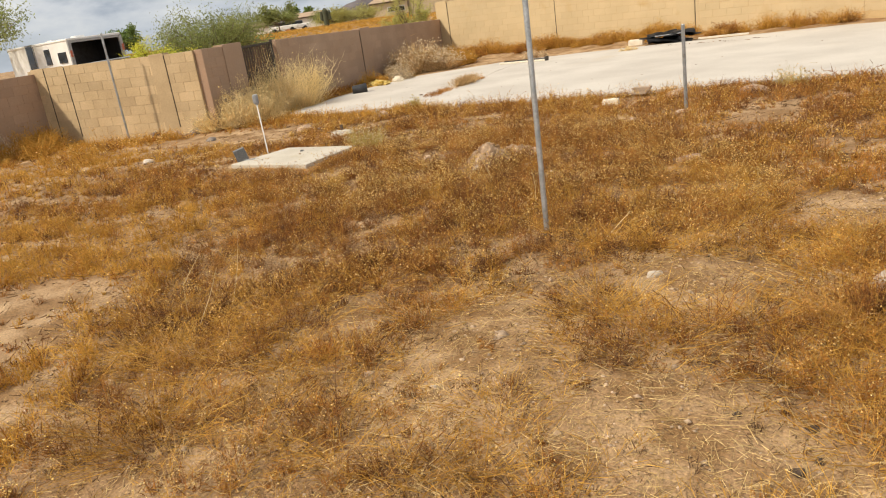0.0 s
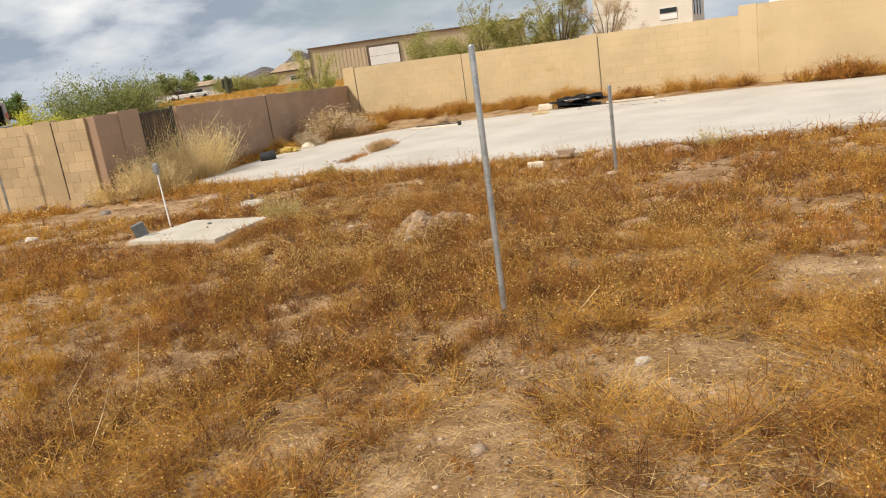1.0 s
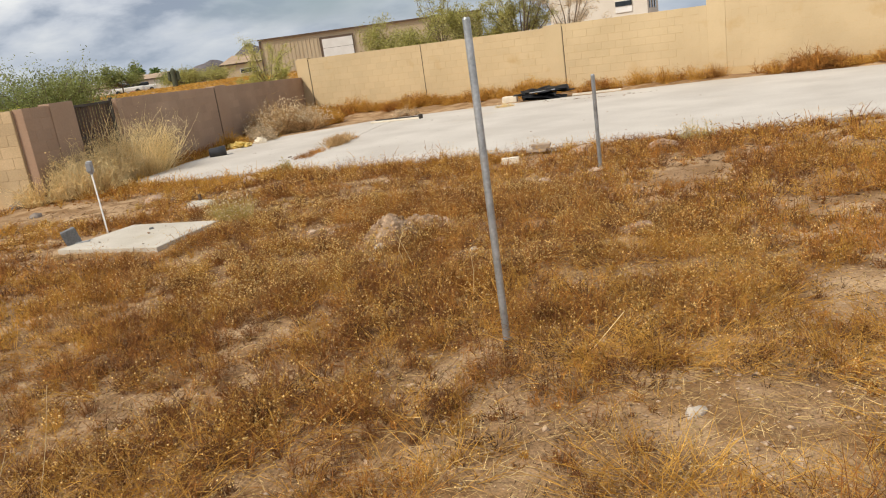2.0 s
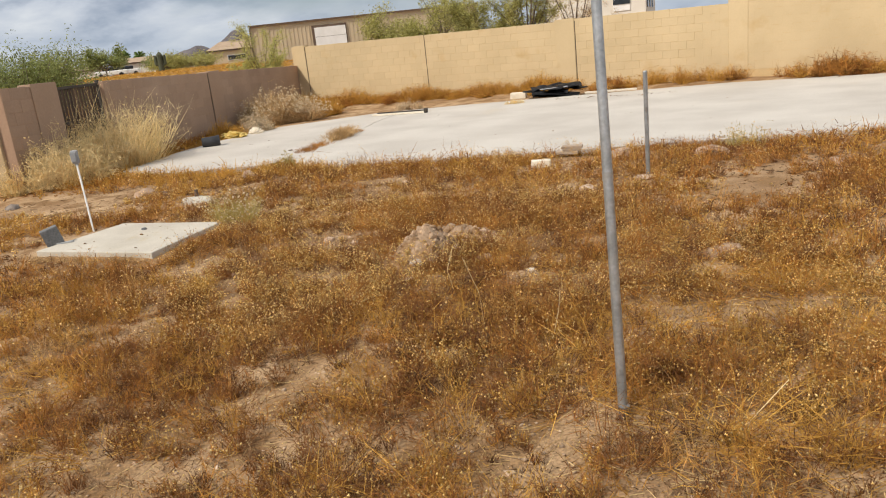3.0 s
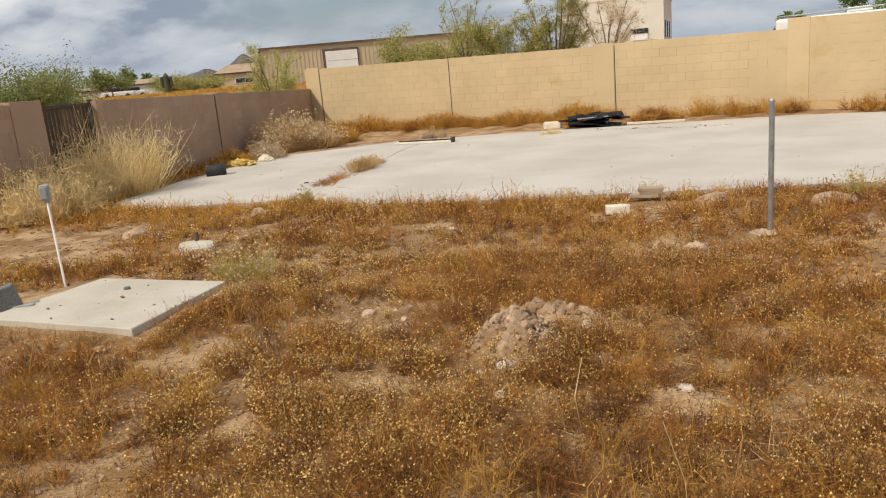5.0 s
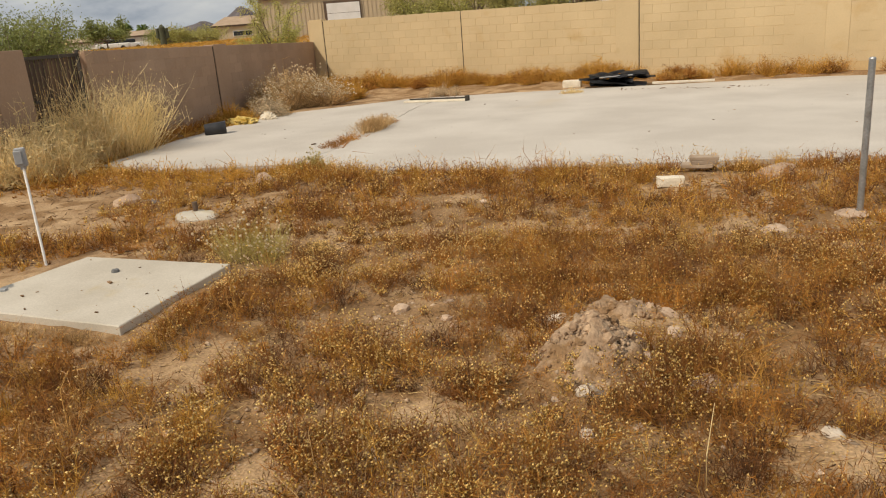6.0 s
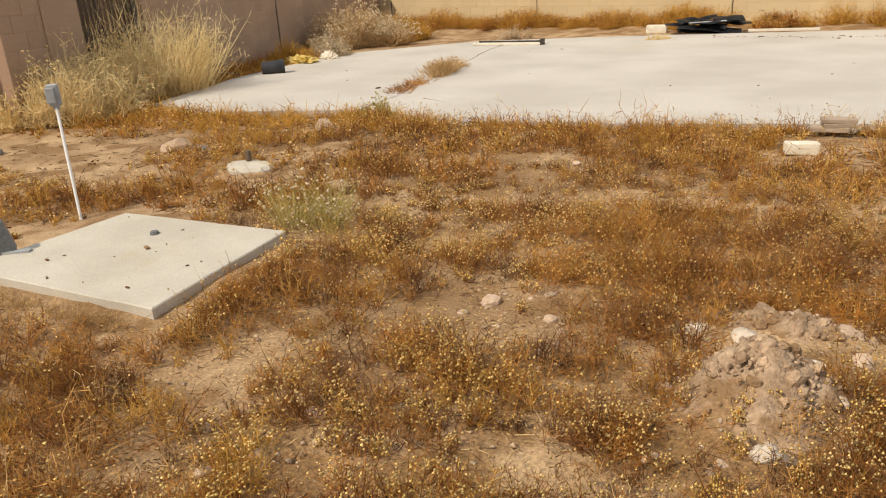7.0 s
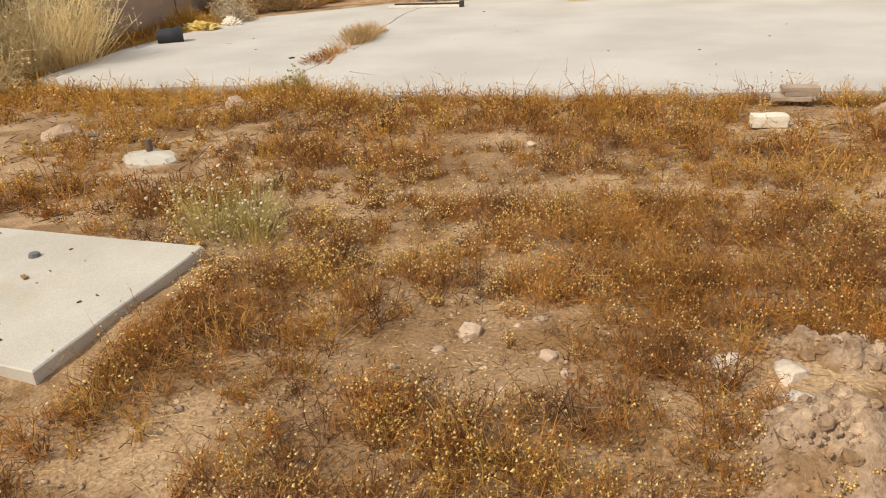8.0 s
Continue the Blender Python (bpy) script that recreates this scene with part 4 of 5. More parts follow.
p = scatter(rs, 25000, -10.5, 3.6, -0.6, 11.0, lambda x, y: in_lot(x, y) * (line_gap(x, y) < 2.6) * cover_at(x, y) * 0.78)
size = sizes(p)
share = 0.08 + 0.25 * patch(p[:, 0], p[:, 1]) + 0.3 * smoothstep(-2.0, 0.4, p[:, 0] + 0.5 * rs.normal(0, 1, len(p))) + 0.2 * smoothstep(3.2, 1.8, p[:, 1])
gold, dark, rust = kinds(p, share)
grass = gold & ((p[:, 0] + rs.normal(0, 1.0, len(p)) > -1.5) | (p[:, 1] + rs.normal(0, 0.5, len(p)) < 3.0))
tan = (gold | rust) & ~grass & (rs.uniform(0, 1, len(p)) < 0.14 + 0.4 * smoothstep(3.0, 1.4, p[:, 1]))
gold, rust = gold & ~grass & ~tan, rust & ~tan
near_rust.domes(p[rust], 0.18 * size[rust], 0.32 * size[rust], 20, 0.0030, twigs=4, head=0.24, head_r=0.0056)
near_dark.domes(p[dark], 0.17 * size[dark], 0.33 * size[dark], 22, 0.0032, twigs=4, head=0.10, head_r=0.0046)
near_gold.domes(p[gold], 0.18 * size[gold], 0.31 * size[gold], 19, 0.0030, twigs=4, head=0.36, head_r=0.0057)
near_tan.domes(p[tan], 0.12 * size[tan], 0.34 * size[tan], 18, 0.0028, twigs=4, head=0.04, head_r=0.0046)
near_gold.clumps(p[grass], 0.14 * size[grass], 0.32 * size[grass], 24, 0.0032, twigs=2, head=0.05, head_r=0.005, curl=1.2, spread=1.6)

# tan grass hugging the slab's front edge, rust weeds along its other side
t = rs.uniform(0, 1, 46)
p = np.stack([-8.1 + 1.5 * t, 5.43 + 0.19 * t - np.abs(rs.normal(0, 0.06, 46)), np.zeros(46)], 1)
p[:, 2] = ground_at(p[:, 0], p[:, 1])
near_tan.domes(p, rs.uniform(0.03, 0.085, 46), rs.uniform(0.12, 0.26, 46), 22, 0.0028, twigs=4)
t = rs.uniform(0, 0.9, 26)
p = np.stack([-6.42 - 0.25 * t + np.abs(rs.normal(0, 0.07, 26)), 5.75 + 1.1 * t, np.zeros(26)], 1)
p[:, 2] = ground_at(p[:, 0], p[:, 1])
near_rust.domes(p, rs.uniform(0.05, 0.13, 26), rs.uniform(0.1, 0.24, 26), 24, 0.0030, twigs=4, head=0.3, head_r=0.0055)

# the largest plants near the path
big = [(-2.5, 5.1), (-2.75, 5.25), (-2.3, 5.25), (-2.6, 4.85), (-2.4, 4.95), (-2.35, 4.6), (-3.75, 4.75), (-3.9, 4.9), (-1.25, 6.55), (-1.1, 6.8), (-1.5, 7.0), (-4.35, 5.95), (-3.45, 6.5), (-3.55, 6.25), (-3.6, 6.0), (-4.45, 6.7), (-6.3, 5.2), (-5.1, 6.05),
       (-5.35, 6.2), (-3.6, 7.4), (-4.6, 7.5), (-4.1, 7.7), (-2.1, 3.2), (-2.5, 3.0), (0.6, 3.55), (0.75, 3.75), (-6.0, 5.0), (-5.2, 4.9), (-6.3, 7.2), (-1.55, 4.55), (-4.75, 5.2)]
p = np.array([(x + rs.normal(0, 0.08), y + rs.normal(0, 0.08), 0.0) for x, y in big for k in range(4)])
p[:, 2] = ground_at(p[:, 0], p[:, 1])
high, wide = rs.uniform(0.15, 0.26, len(p)), rs.uniform(0.26, 0.42, len(p))
near_dark.domes(p[::2], high[::2], wide[::2], 50, 0.0032, twigs=4, head=0.2, head_r=0.0052)
near_rust.domes(p[1::2], high[1::2], wide[1::2], 50, 0.0030, twigs=4, head=0.3, head_r=0.0054)

p = scatter(rs, 23000, -14, 4.5, -1.0, 13.0, lambda x, y: in_lot(x, y) * (line_gap(x, y) >= 2.6) * (line_gap(x, y) < 5.6) * cover_at(x, y) * 0.8)
size = sizes(p)
gold, dark, rust = kinds(p, 0.14 + 0.3 * smoothstep(-7.5, -11.0, p[:, 0]) + 0.3 * patch(p[:, 0], p[:, 1]) + 0.5 * smoothstep(5.0, 3.0, p[:, 1]))
mid_rust.domes(p[rust], 0.2 * size[rust], 0.38 * size[rust], 15, 0.0052, twigs=3, head=0.09, head_r=0.0072)
mid_dark.domes(p[dark], 0.19 * size[dark], 0.38 * size[dark], 15, 0.0054, twigs=3, head=0.08, head_r=0.0068)
mid_gold.domes(p[gold], 0.2 * size[gold], 0.36 * size[gold], 14, 0.0052, twigs=3, head=0.16, head_r=0.0074)

p = scatter(rs, 20000, -17.5, 8.5, -2.0, 16.0, lambda x, y: in_lot(x, y) * (line_gap(x, y) >= 5.6) * cover_at(x, y) * 0.8)
size = sizes(p)
gold, dark, rust = kinds(p, 0.25 + 0.3 * smoothstep(-7.5, -11.0, p[:, 0]) + 0.35 * patch(p[:, 0], p[:, 1]))
far_rust.domes(p[rust], 0.21 * size[rust], 0.5 * size[rust], 14, 0.009, twigs=2, head=0.06, head_r=0.011)
mid_dark.domes(p[dark], 0.2 * size[dark], 0.5 * size[dark], 14, 0.009, twigs=2)
mid_gold.domes(p[gold], 0.21 * size[gold], 0.5 * size[gold], 14, 0.009, twigs=2, head=0.06, head_r=0.011)

# tufts at the pad's near edge, in its joint and along the far walls
g = np.random.RandomState(77)
edge = []
for (ax, ay), (bx, by) in zip(PAD[:8], PAD[1:9]):
    for k in range(int(math.hypot(bx - ax, by - ay) / 0.1)):
        t = g.uniform(0, 1)
        x, y = ax + (bx - ax) * t + g.normal(0, 0.1), ay + (by - ay) * t - abs(g.normal(0, 0.16))
        if wave(np.array(x * 2.0), np.array(y), 61) > -0.5 and math.hypot(x + 4.46, y - 10.75) > 0.32:
            edge.append((x, y, float(ground_at(x, y))))
edge = np.array(edge)
half = g.uniform(0, 1, len(edge)) < 0.6
mid_gold.domes(edge[half], g.uniform(0.07, 0.19, half.sum()), g.uniform(0.2, 0.42, half.sum()), 44, 0.0042, twigs=3, head=0.14, head_r=0.0065, wild=0.6)
edge = edge[~half]
mid_rust.domes(edge, g.uniform(0.07, 0.19, len(edge)), g.uniform(0.2, 0.42, len(edge)), 44, 0.0042, twigs=3, head=0.06, head_r=0.0065, wild=0.6)
t = g.uniform(0, 1, 70)
crack = np.stack([-9.75 - 0.72 * t + g.normal(0, 0.06, 70), 11.6 + 2.75 * t + g.normal(0, 0.06, 70), np.full(70, 0.02)], 1)
tall = (crack[:, 1] > 12.7) & (crack[:, 1] < 14.0)
far_gold = Brush(6)
far_gold.clumps(crack[tall], np.full(tall.sum(), 0.2), np.full(tall.sum(), 0.26), 40, 0.006, twigs=1)
far_rust.clumps(crack[~tall], np.full((~tall).sum(), 0.08), np.full((~tall).sum(), 0.2), 20, 0.006, twigs=1)
x = np.concatenate([g.uniform(-17.0, -9.3, 150), g.uniform(-9.0, -3.4, 40), g.uniform(-3.2, 6.0, 90)])
foot = np.stack([x, 21.15 - np.abs(g.normal(0, 0.28, len(x))), np.full(len(x), 0.05)], 1)
foot = foot[pad_inside(foot[:, 0], foot[:, 1]) < -0.05]
bumpy = 0.2 + 0.3 * np.clip(0.5 + 0.5 * wave(foot[:, 0] * 1.8, foot[:, 1] * 0, 5), 0, 1)
half = g.uniform(0, 1, len(foot)) < 0.72
mid_gold.domes(foot[half], bumpy[half], np.full(half.sum(), 0.75), 60, 0.009, twigs=3)
far_rust.domes(foot[~half], bumpy[~half], np.full((~half).sum(), 0.75), 60, 0.009, twigs=3)
s = g.uniform(3.3, 12.5, 60)
foot = np.stack([-12.98 - 0.356 * s + 0.25 + g.uniform(0, 0.25, 60), 8.36 + 0.934 * s, np.full(60, 0.02)], 1)
far_rust.clumps(foot, g.uniform(0.08, 0.25, 60), np.full(60, 0.35), 40, 0.008, twigs=1)

near_dark.put("dark_weeds", DARK_WEED, "dark red brown wiry dead weeds", "weeds", FLOWER)
near_tan.put("faded_weeds", TAN_WEED, "faded tan flattened dead weeds", "weeds", FLOWER)
mid_dark.put("dark_weeds", DARK_WEED, "dark red brown dead weeds across the lot", "weeds", FLOWER)
near_rust.put("dry_weeds", RUST_WEED, "rust brown wiry dry weeds with tiny yellow heads", "weeds", FLOWER)
near_gold.put("golden_weeds", GOLD_WEED, "golden dry weeds with tiny yellow flower heads", "weeds", FLOWER)
mid_rust.put("dry_weeds", RUST_WEED, "rust brown dry weeds growing up to the pad", "weeds", FLOWER)
mid_gold.put("golden_weeds", GOLD_WEED, "golden dry weeds across the open lot", "weeds", FLOWER)
far_rust.put("dry_weeds", RUST_WEED, "rust brown dry weeds along walls and lot edge", "weeds", FLOWER)
far_gold.put("crack_grass", TAN_WEED, "pale dry grass growing from a pad joint", "grass")

# low seedlings hugging the soil
low_weeds = Brush(12)
p = scatter(rs, 12000, -10.0, 3.6, -0.6, 10.0, lambda x, y: in_lot(x, y) * (line_gap(x, y) < 2.9) * np.clip(0.25 + 0.5 * cover_at(x, y), 0, 0.8) * 0.8)
low_weeds.domes(p, rs.uniform(0.02, 0.07, len(p)), rs.uniform(0.08, 0.2, len(p)), 7, 0.0032, twigs=2, head=0.03, head_r=0.005)
low_weeds.put("low_weeds", SHADED_TWIG, "low brown dead weeds hugging the soil", "weeds", FLOWER)

# straw litter
litter = Brush(9)
p = scatter(rs, 15000, -8.0, 3.5, -0.5, 8.0, lambda x, y: in_lot(x, y) * (line_gap(x, y) < 3.0) * np.clip(1.25 - 0.16 * np.hypot(x - 0.5, y - 1.5), 0.12, 1))
a = rs.uniform(0, 6.3, len(p))
ln = rs.uniform(0.04, 0.2, len(p))
p[:, 2] += rs.uniform(0.004, 0.03, len(p))
q = p + np.stack([np.cos(a) * ln, np.sin(a) * ln, rs.uniform(-0.012, 0.03, len(p))], 1)
bend = (p + q) / 2 + rs.normal(0, 0.012, p.shape) * [1, 1, 0.4]
litter.ribbon(p, bend, np.full(len(p), 0.0028), np.full(len(p), 0.0026))
litter.ribbon(bend, q, np.full(len(p), 0.0026), np.full(len(p), 0.0016))
p = scatter(rs, 60000, -5.5, 3.4, -0.4, 6.5, lambda x, y: in_lot(x, y) * (line_gap(x, y) < 2.8) * np.clip(1.35 - 0.45 * np.hypot(x - 0.4, y - 1.9), 0.02, 1))
a = rs.uniform(0, 6.3, len(p))
ln = rs.uniform(0.03, 0.17, len(p))
p[:, 2] += rs.uniform(0.004, 0.05, len(p))
litter.spike(p, p + np.stack([np.cos(a) * ln, np.sin(a) * ln, rs.uniform(-0.02, 0.05, len(p))], 1), 0.0026)
p = scatter(rs, 90000, -9.5, 3.6, -0.4, 10.0, lambda x, y: in_lot(x, y) * (line_gap(x, y) < 3.4) * np.clip(1.05 - 0.75 * cover_at(x, y), 0.1, 1))
a = rs.uniform(0, 6.3, len(p))
ln = rs.uniform(0.012, 0.05, len(p))
p[:, 2] += rs.uniform(0.003, 0.014, len(p))
litter.spike(p, p + np.stack([np.cos(a) * ln, np.sin(a) * ln, rs.uniform(-0.006, 0.012, len(p))], 1), 0.0036)
litter.put("straw", STRAW, "bleached broken straw lying on the soil", "straw")

# broken twigs under the weeds, coloured darker for the shade between plants
trash = Brush(10)
for count, x0, x1, y0, y1, near, far, wide in ((130000, -9.0, 3.6, -0.6, 9.5, -1.0, 3.0, 0.0055), (60000, -13.0, 5.0, -1.0, 12.0, 3.0, 7.0, 0.011)):
    p = scatter(rs, count, x0, x1, y0, y1, lambda x, y: in_lot(x, y) * (line_gap(x, y) > near) * (line_gap(x, y) < far) * np.clip(0.2 + 0.75 * cover_at(x, y), 0, 1))
    a = rs.uniform(0, 6.3, len(p))
    ln = rs.uniform(2.5, 12, len(p)) * wide
    p[:, 2] += rs.uniform(0.002, 0.03, len(p))
    trash.spike(p, p + np.stack([np.cos(a) * ln, np.sin(a) * ln, rs.uniform(-0.008, 0.03, len(p))], 1), wide)
trash.put("twig_litter", SHADED_TWIG, "brown broken weed twigs, darkened as shade pockets over the soil", "litter")

# gravel
gp = scatter(rs, 42000, -9.0, 4.0, -0.8, 10.0, lambda x, y: in_lot(x, y) * (line_gap(x, y) < 3.4) * np.clip(1.1 - 0.7 * cover_at(x, y), 0.15, 1))
unit = np.array([(1, 0, 0), (-1, 0, 0), (0, 1, 0), (0, -1, 0), (0, 0, 1), (0, 0, -1.0)])
tri = np.array([(0, 2, 4), (2, 1, 4), (1, 3, 4), (3, 0, 4), (2, 0, 5), (1, 2, 5), (3, 1, 5), (0, 3, 5)])
k = len(gp)
r = np.exp(rs.normal(-5.0, 0.5, k))
jit = unit[None] * (1 + rs.normal(0, 0.22, (k, len(unit), 1))) + rs.normal(0, 0.15, (k, len(unit), 3))
gv = gp[:, None, :] + jit * r[:, None, None] * np.array([1.2, 1, 0.7])
gf = tri[None] + (np.arange(k) * len(unit))[:, None, None]
tagged(sheet("gravel", gv.reshape(-1, 3), gf.reshape(-1, 3), PEBBLE), "small tan gravel scattered on the soil", "gravel", kind="stuff")


# bits on the slab and the pad
g = random.Random(33)
bm = bmesh.new()
spots = [(g.uniform(-8.1, -6.8), g.uniform(5.65, 6.6), 0.087) for k in range(16)] + [(g.uniform(-7.9, -4.8), 18.9 + g.gauss(0, 0.12), 0.032) for k in range(60)]
spots += [(g.uniform(-12.5, -3.0), g.uniform(11.8, 18.5), 0.032) for k in range(40)]
for x, y, z in spots:
    if z > 0.05 and not (x < -6.62 - (y - 5.7) * 0.24 and y > 5.75 + (x + 6.6) * 0.21):
        continue
    s = math.exp(g.gauss(-4.9, 0.45)) * (1.6 if y > 18.6 else 1.0)
    box(bm, x, y, z, s * 2.4, s, s * 0.5, g.uniform(0, 180))
tagged(part("debris_bits", bm, SHADED_TWIG), "small dark twig and leaf bits on concrete", "debris", kind="stuff")


# ---- bushes ----
def bush(name, x, y, high, wide, stems, width, mat, label, seed, lobes=9, head_mat=None, head=0.0, head_r=0.01, twigs=4, curl=0.7, z=None, spread=1.0, oval=(1.0, 1.0), turn=0.0, round_top=True):
    g = np.random.RandomState(seed)
    b = Brush(seed)
    a = g.uniform(0, 6.3, lobes)
    r = np.sqrt(g.uniform(0, 1, lobes)) * wide * 0.55
    u, v = np.cos(a) * r * oval[0], np.sin(a) * r * oval[1]
    c, s = math.cos(radians(turn)), math.sin(radians(turn))
    cx, cy = x + c * u - s * v, y + s * u + c * v
    base = np.stack([cx, cy, ground_at(cx, cy) if z is None else np.full(lobes, z)], 1)
    tall = high * g.uniform(0.65, 1.05, lobes) * (1 - 0.35 * r / (wide * 0.55 + 1e-6))
    if round_top:
        b.domes(base, tall, np.full(lobes, wide * 0.75), stems, width, twigs=twigs, head=head, head_r=head_r, wild=curl * 1.1)
        return b.put(name, mat, label, "bush", head_mat, kind="", heads_name="seed_fluff")
    b.clumps(base, tall, np.full(lobes, wide * 0.7), stems, width, twigs=twigs, head=head, head_r=head_r, curl=curl, spread=spread)
    return b.put(name, mat, label, "bush", head_mat, kind="", heads_name="seed_fluff")


bush("dry_bush", -13.2, 9.7, 1.15, 1.6, 170, 0.010, PALE_WEED, "tall blond dry bush standing before the gate", 41, lobes=16, twigs=5, curl=0.85, oval=(1.6, 0.62), turn=112, head_mat=PALE_WEED, head=0.4, head_r=0.016)
bush("dry_bush", -12.95, 8.85, 0.95, 1.1, 150, 0.010, PALE_WEED, "grey blond dry bush at a wall end", 42, lobes=9, twigs=5, curl=0.8, head_mat=PALE_WEED, head=0.4, head_r=0.012)
bush("dry_grass_clump", -13.6, 10.75, 1.4, 1.35, 150, 0.009, PALE_WEED, "blond feathery dry grass clump by brown wall", 43, lobes=10, twigs=3, curl=0.6, round_top=False, head_mat=PALE_WEED, head=0.12, head_r=0.014)
bush("grey_bush", -15.25, 17.5, 1.2, 1.75, 140, 0.013, TAN_WEED, "grey white dry brush heaped against the wall", 44, lobes=14, twigs=4, curl=0.9, head_mat=CREAM_FLOWER, head=0.8, head_r=0.018, oval=(1.35, 0.8), turn=110)
bush("rust_bush", -15.6, 19.3, 0.75, 1.3, 150, 0.012, GOLD_WEED, "rust gold dry bush in a wall corner", 45, lobes=10, twigs=4, curl=0.9, oval=(1.3, 0.8), turn=110)
bush("rust_bush", -15.0, 18.7, 0.8, 1.1, 140, 0.012, GOLD_WEED, "golden brown dry bush beside grey brush", 59, lobes=8, twigs=4, curl=0.9)
bush("rust_bush", -16.0, 20.3, 0.55, 1.2, 140, 0.012, RUST_WEED, "low rust brown bush in a wall corner", 46, lobes=8, twigs=4, curl=0.9)
bush("rust_bush", -14.5, 14.5, 0.5, 0.7, 140, 0.011, GOLD_WEED, "small golden bush behind litter", 47, lobes=6, twigs=4, curl=0.9)
bush("grey_bush", -14.35, 15.3, 0.55, 0.8, 140, 0.011, GREY_WEED, "low grey brush beside the pad", 48, lobes=6, twigs=4, curl=0.9, head_mat=GREY_WEED, head=0.2, head_r=0.02)
bush("flowering_plant", -6.9, 7.2, 0.46, 0.36, 50, 0.0035, GREEN_WEED, "grey green plant with cream flower heads", 49, lobes=8, twigs=2, curl=0.35, head_mat=CREAM_FLOWER, head=0.2, head_r=0.0095, spread=1.0, round_top=False)
bush("dry_bush", -16.5, 5.75, 0.85, 1.4, 150, 0.012, GOLD_WEED, "rust golden dry bush by a shaded wall", 50, lobes=9, twigs=4, curl=0.8)
bush("dry_bush", -16.7, 5.3, 0.85, 0.9, 50, 0.011, GREY_WEED, "bare grey twiggy bush by a wall", 51, lobes=5, twigs=4, curl=0.7)
bush("small_shrub", -9.0, 10.45, 0.3, 0.32, 80, 0.005, GREEN_WEED, "small grey green shrub at pad edge", 52, lobes=4, twigs=4, curl=0.8, head_mat=GREEN_WEED, head=0.4, head_r=0.012)
bush("small_shrub", -2.25, 11.75, 0.5, 0.5, 40, 0.004, GREEN_WEED, "sparse weed at pad edge with pale heads", 53, lobes=4, twigs=4, curl=0.8, head_mat=FLOWER, head=0.3, head_r=0.009)
bush("small_shrub", -8.6, 18.4, 0.2, 0.36, 60, 0.007, PALE_WEED, "small pale weed on the pad", 54, lobes=4, twigs=3, curl=0.9, z=0.02)
bush("rust_bush", -8.95, 20.55, 0.62, 1.0, 150, 0.012, GOLD_WEED, "rust gold bush behind black sheets", 55, lobes=8, twigs=4, curl=0.9)
bush("rust_bush", -7.0, 20.75, 0.42, 0.8, 120, 0.012, RUST_WEED, "low rust bush at the wall foot", 56, lobes=6, twigs=4, curl=0.9)
bush("rust_bush", -1.6, 20.9, 0.6, 1.2, 130, 0.012, RUST_WEED, "low rust bush at the wall foot", 57, lobes=8, twigs=4, curl=0.9)
bush("grey_bush", -12.0, 18.9, 0.4, 0.5, 80, 0.01, GREY_WEED, "small pale bush at the wall foot", 58, lobes=5, twigs=4, curl=0.8)


def lone_stalks():
    b = Brush(90)
    g = np.random.RandomState(90)
    for x, y, h in [(-2.62, 4.75, 0.55), (-2.3, 4.9, 0.4), (-1.2, 4.2, 0.3), (-3.3, 5.6, 0.35), (-3.0, 2.2, 0.5), (-3.15, 1.95, 0.45), (-2.95, 1.9, 0.4), (-5.9, 6.9, 0.25)]:
        a = np.array([[x, y, float(ground_at(x, y))]])
        m = a + [[g.normal(0, 0.08), g.normal(0, 0.08), h * 0.6]]
        t = m + [[g.normal(0, 0.08), g.normal(0, 0.08), h * 0.4]]
        b.ribbon(a, m, [0.0045], [0.004])
        b.ribbon(m, t, [0.004], [0.0025])
    b.put("dry_stalks", PALE_WEED, "tall thin pale dry stalks", "stalks")


lone_stalks()


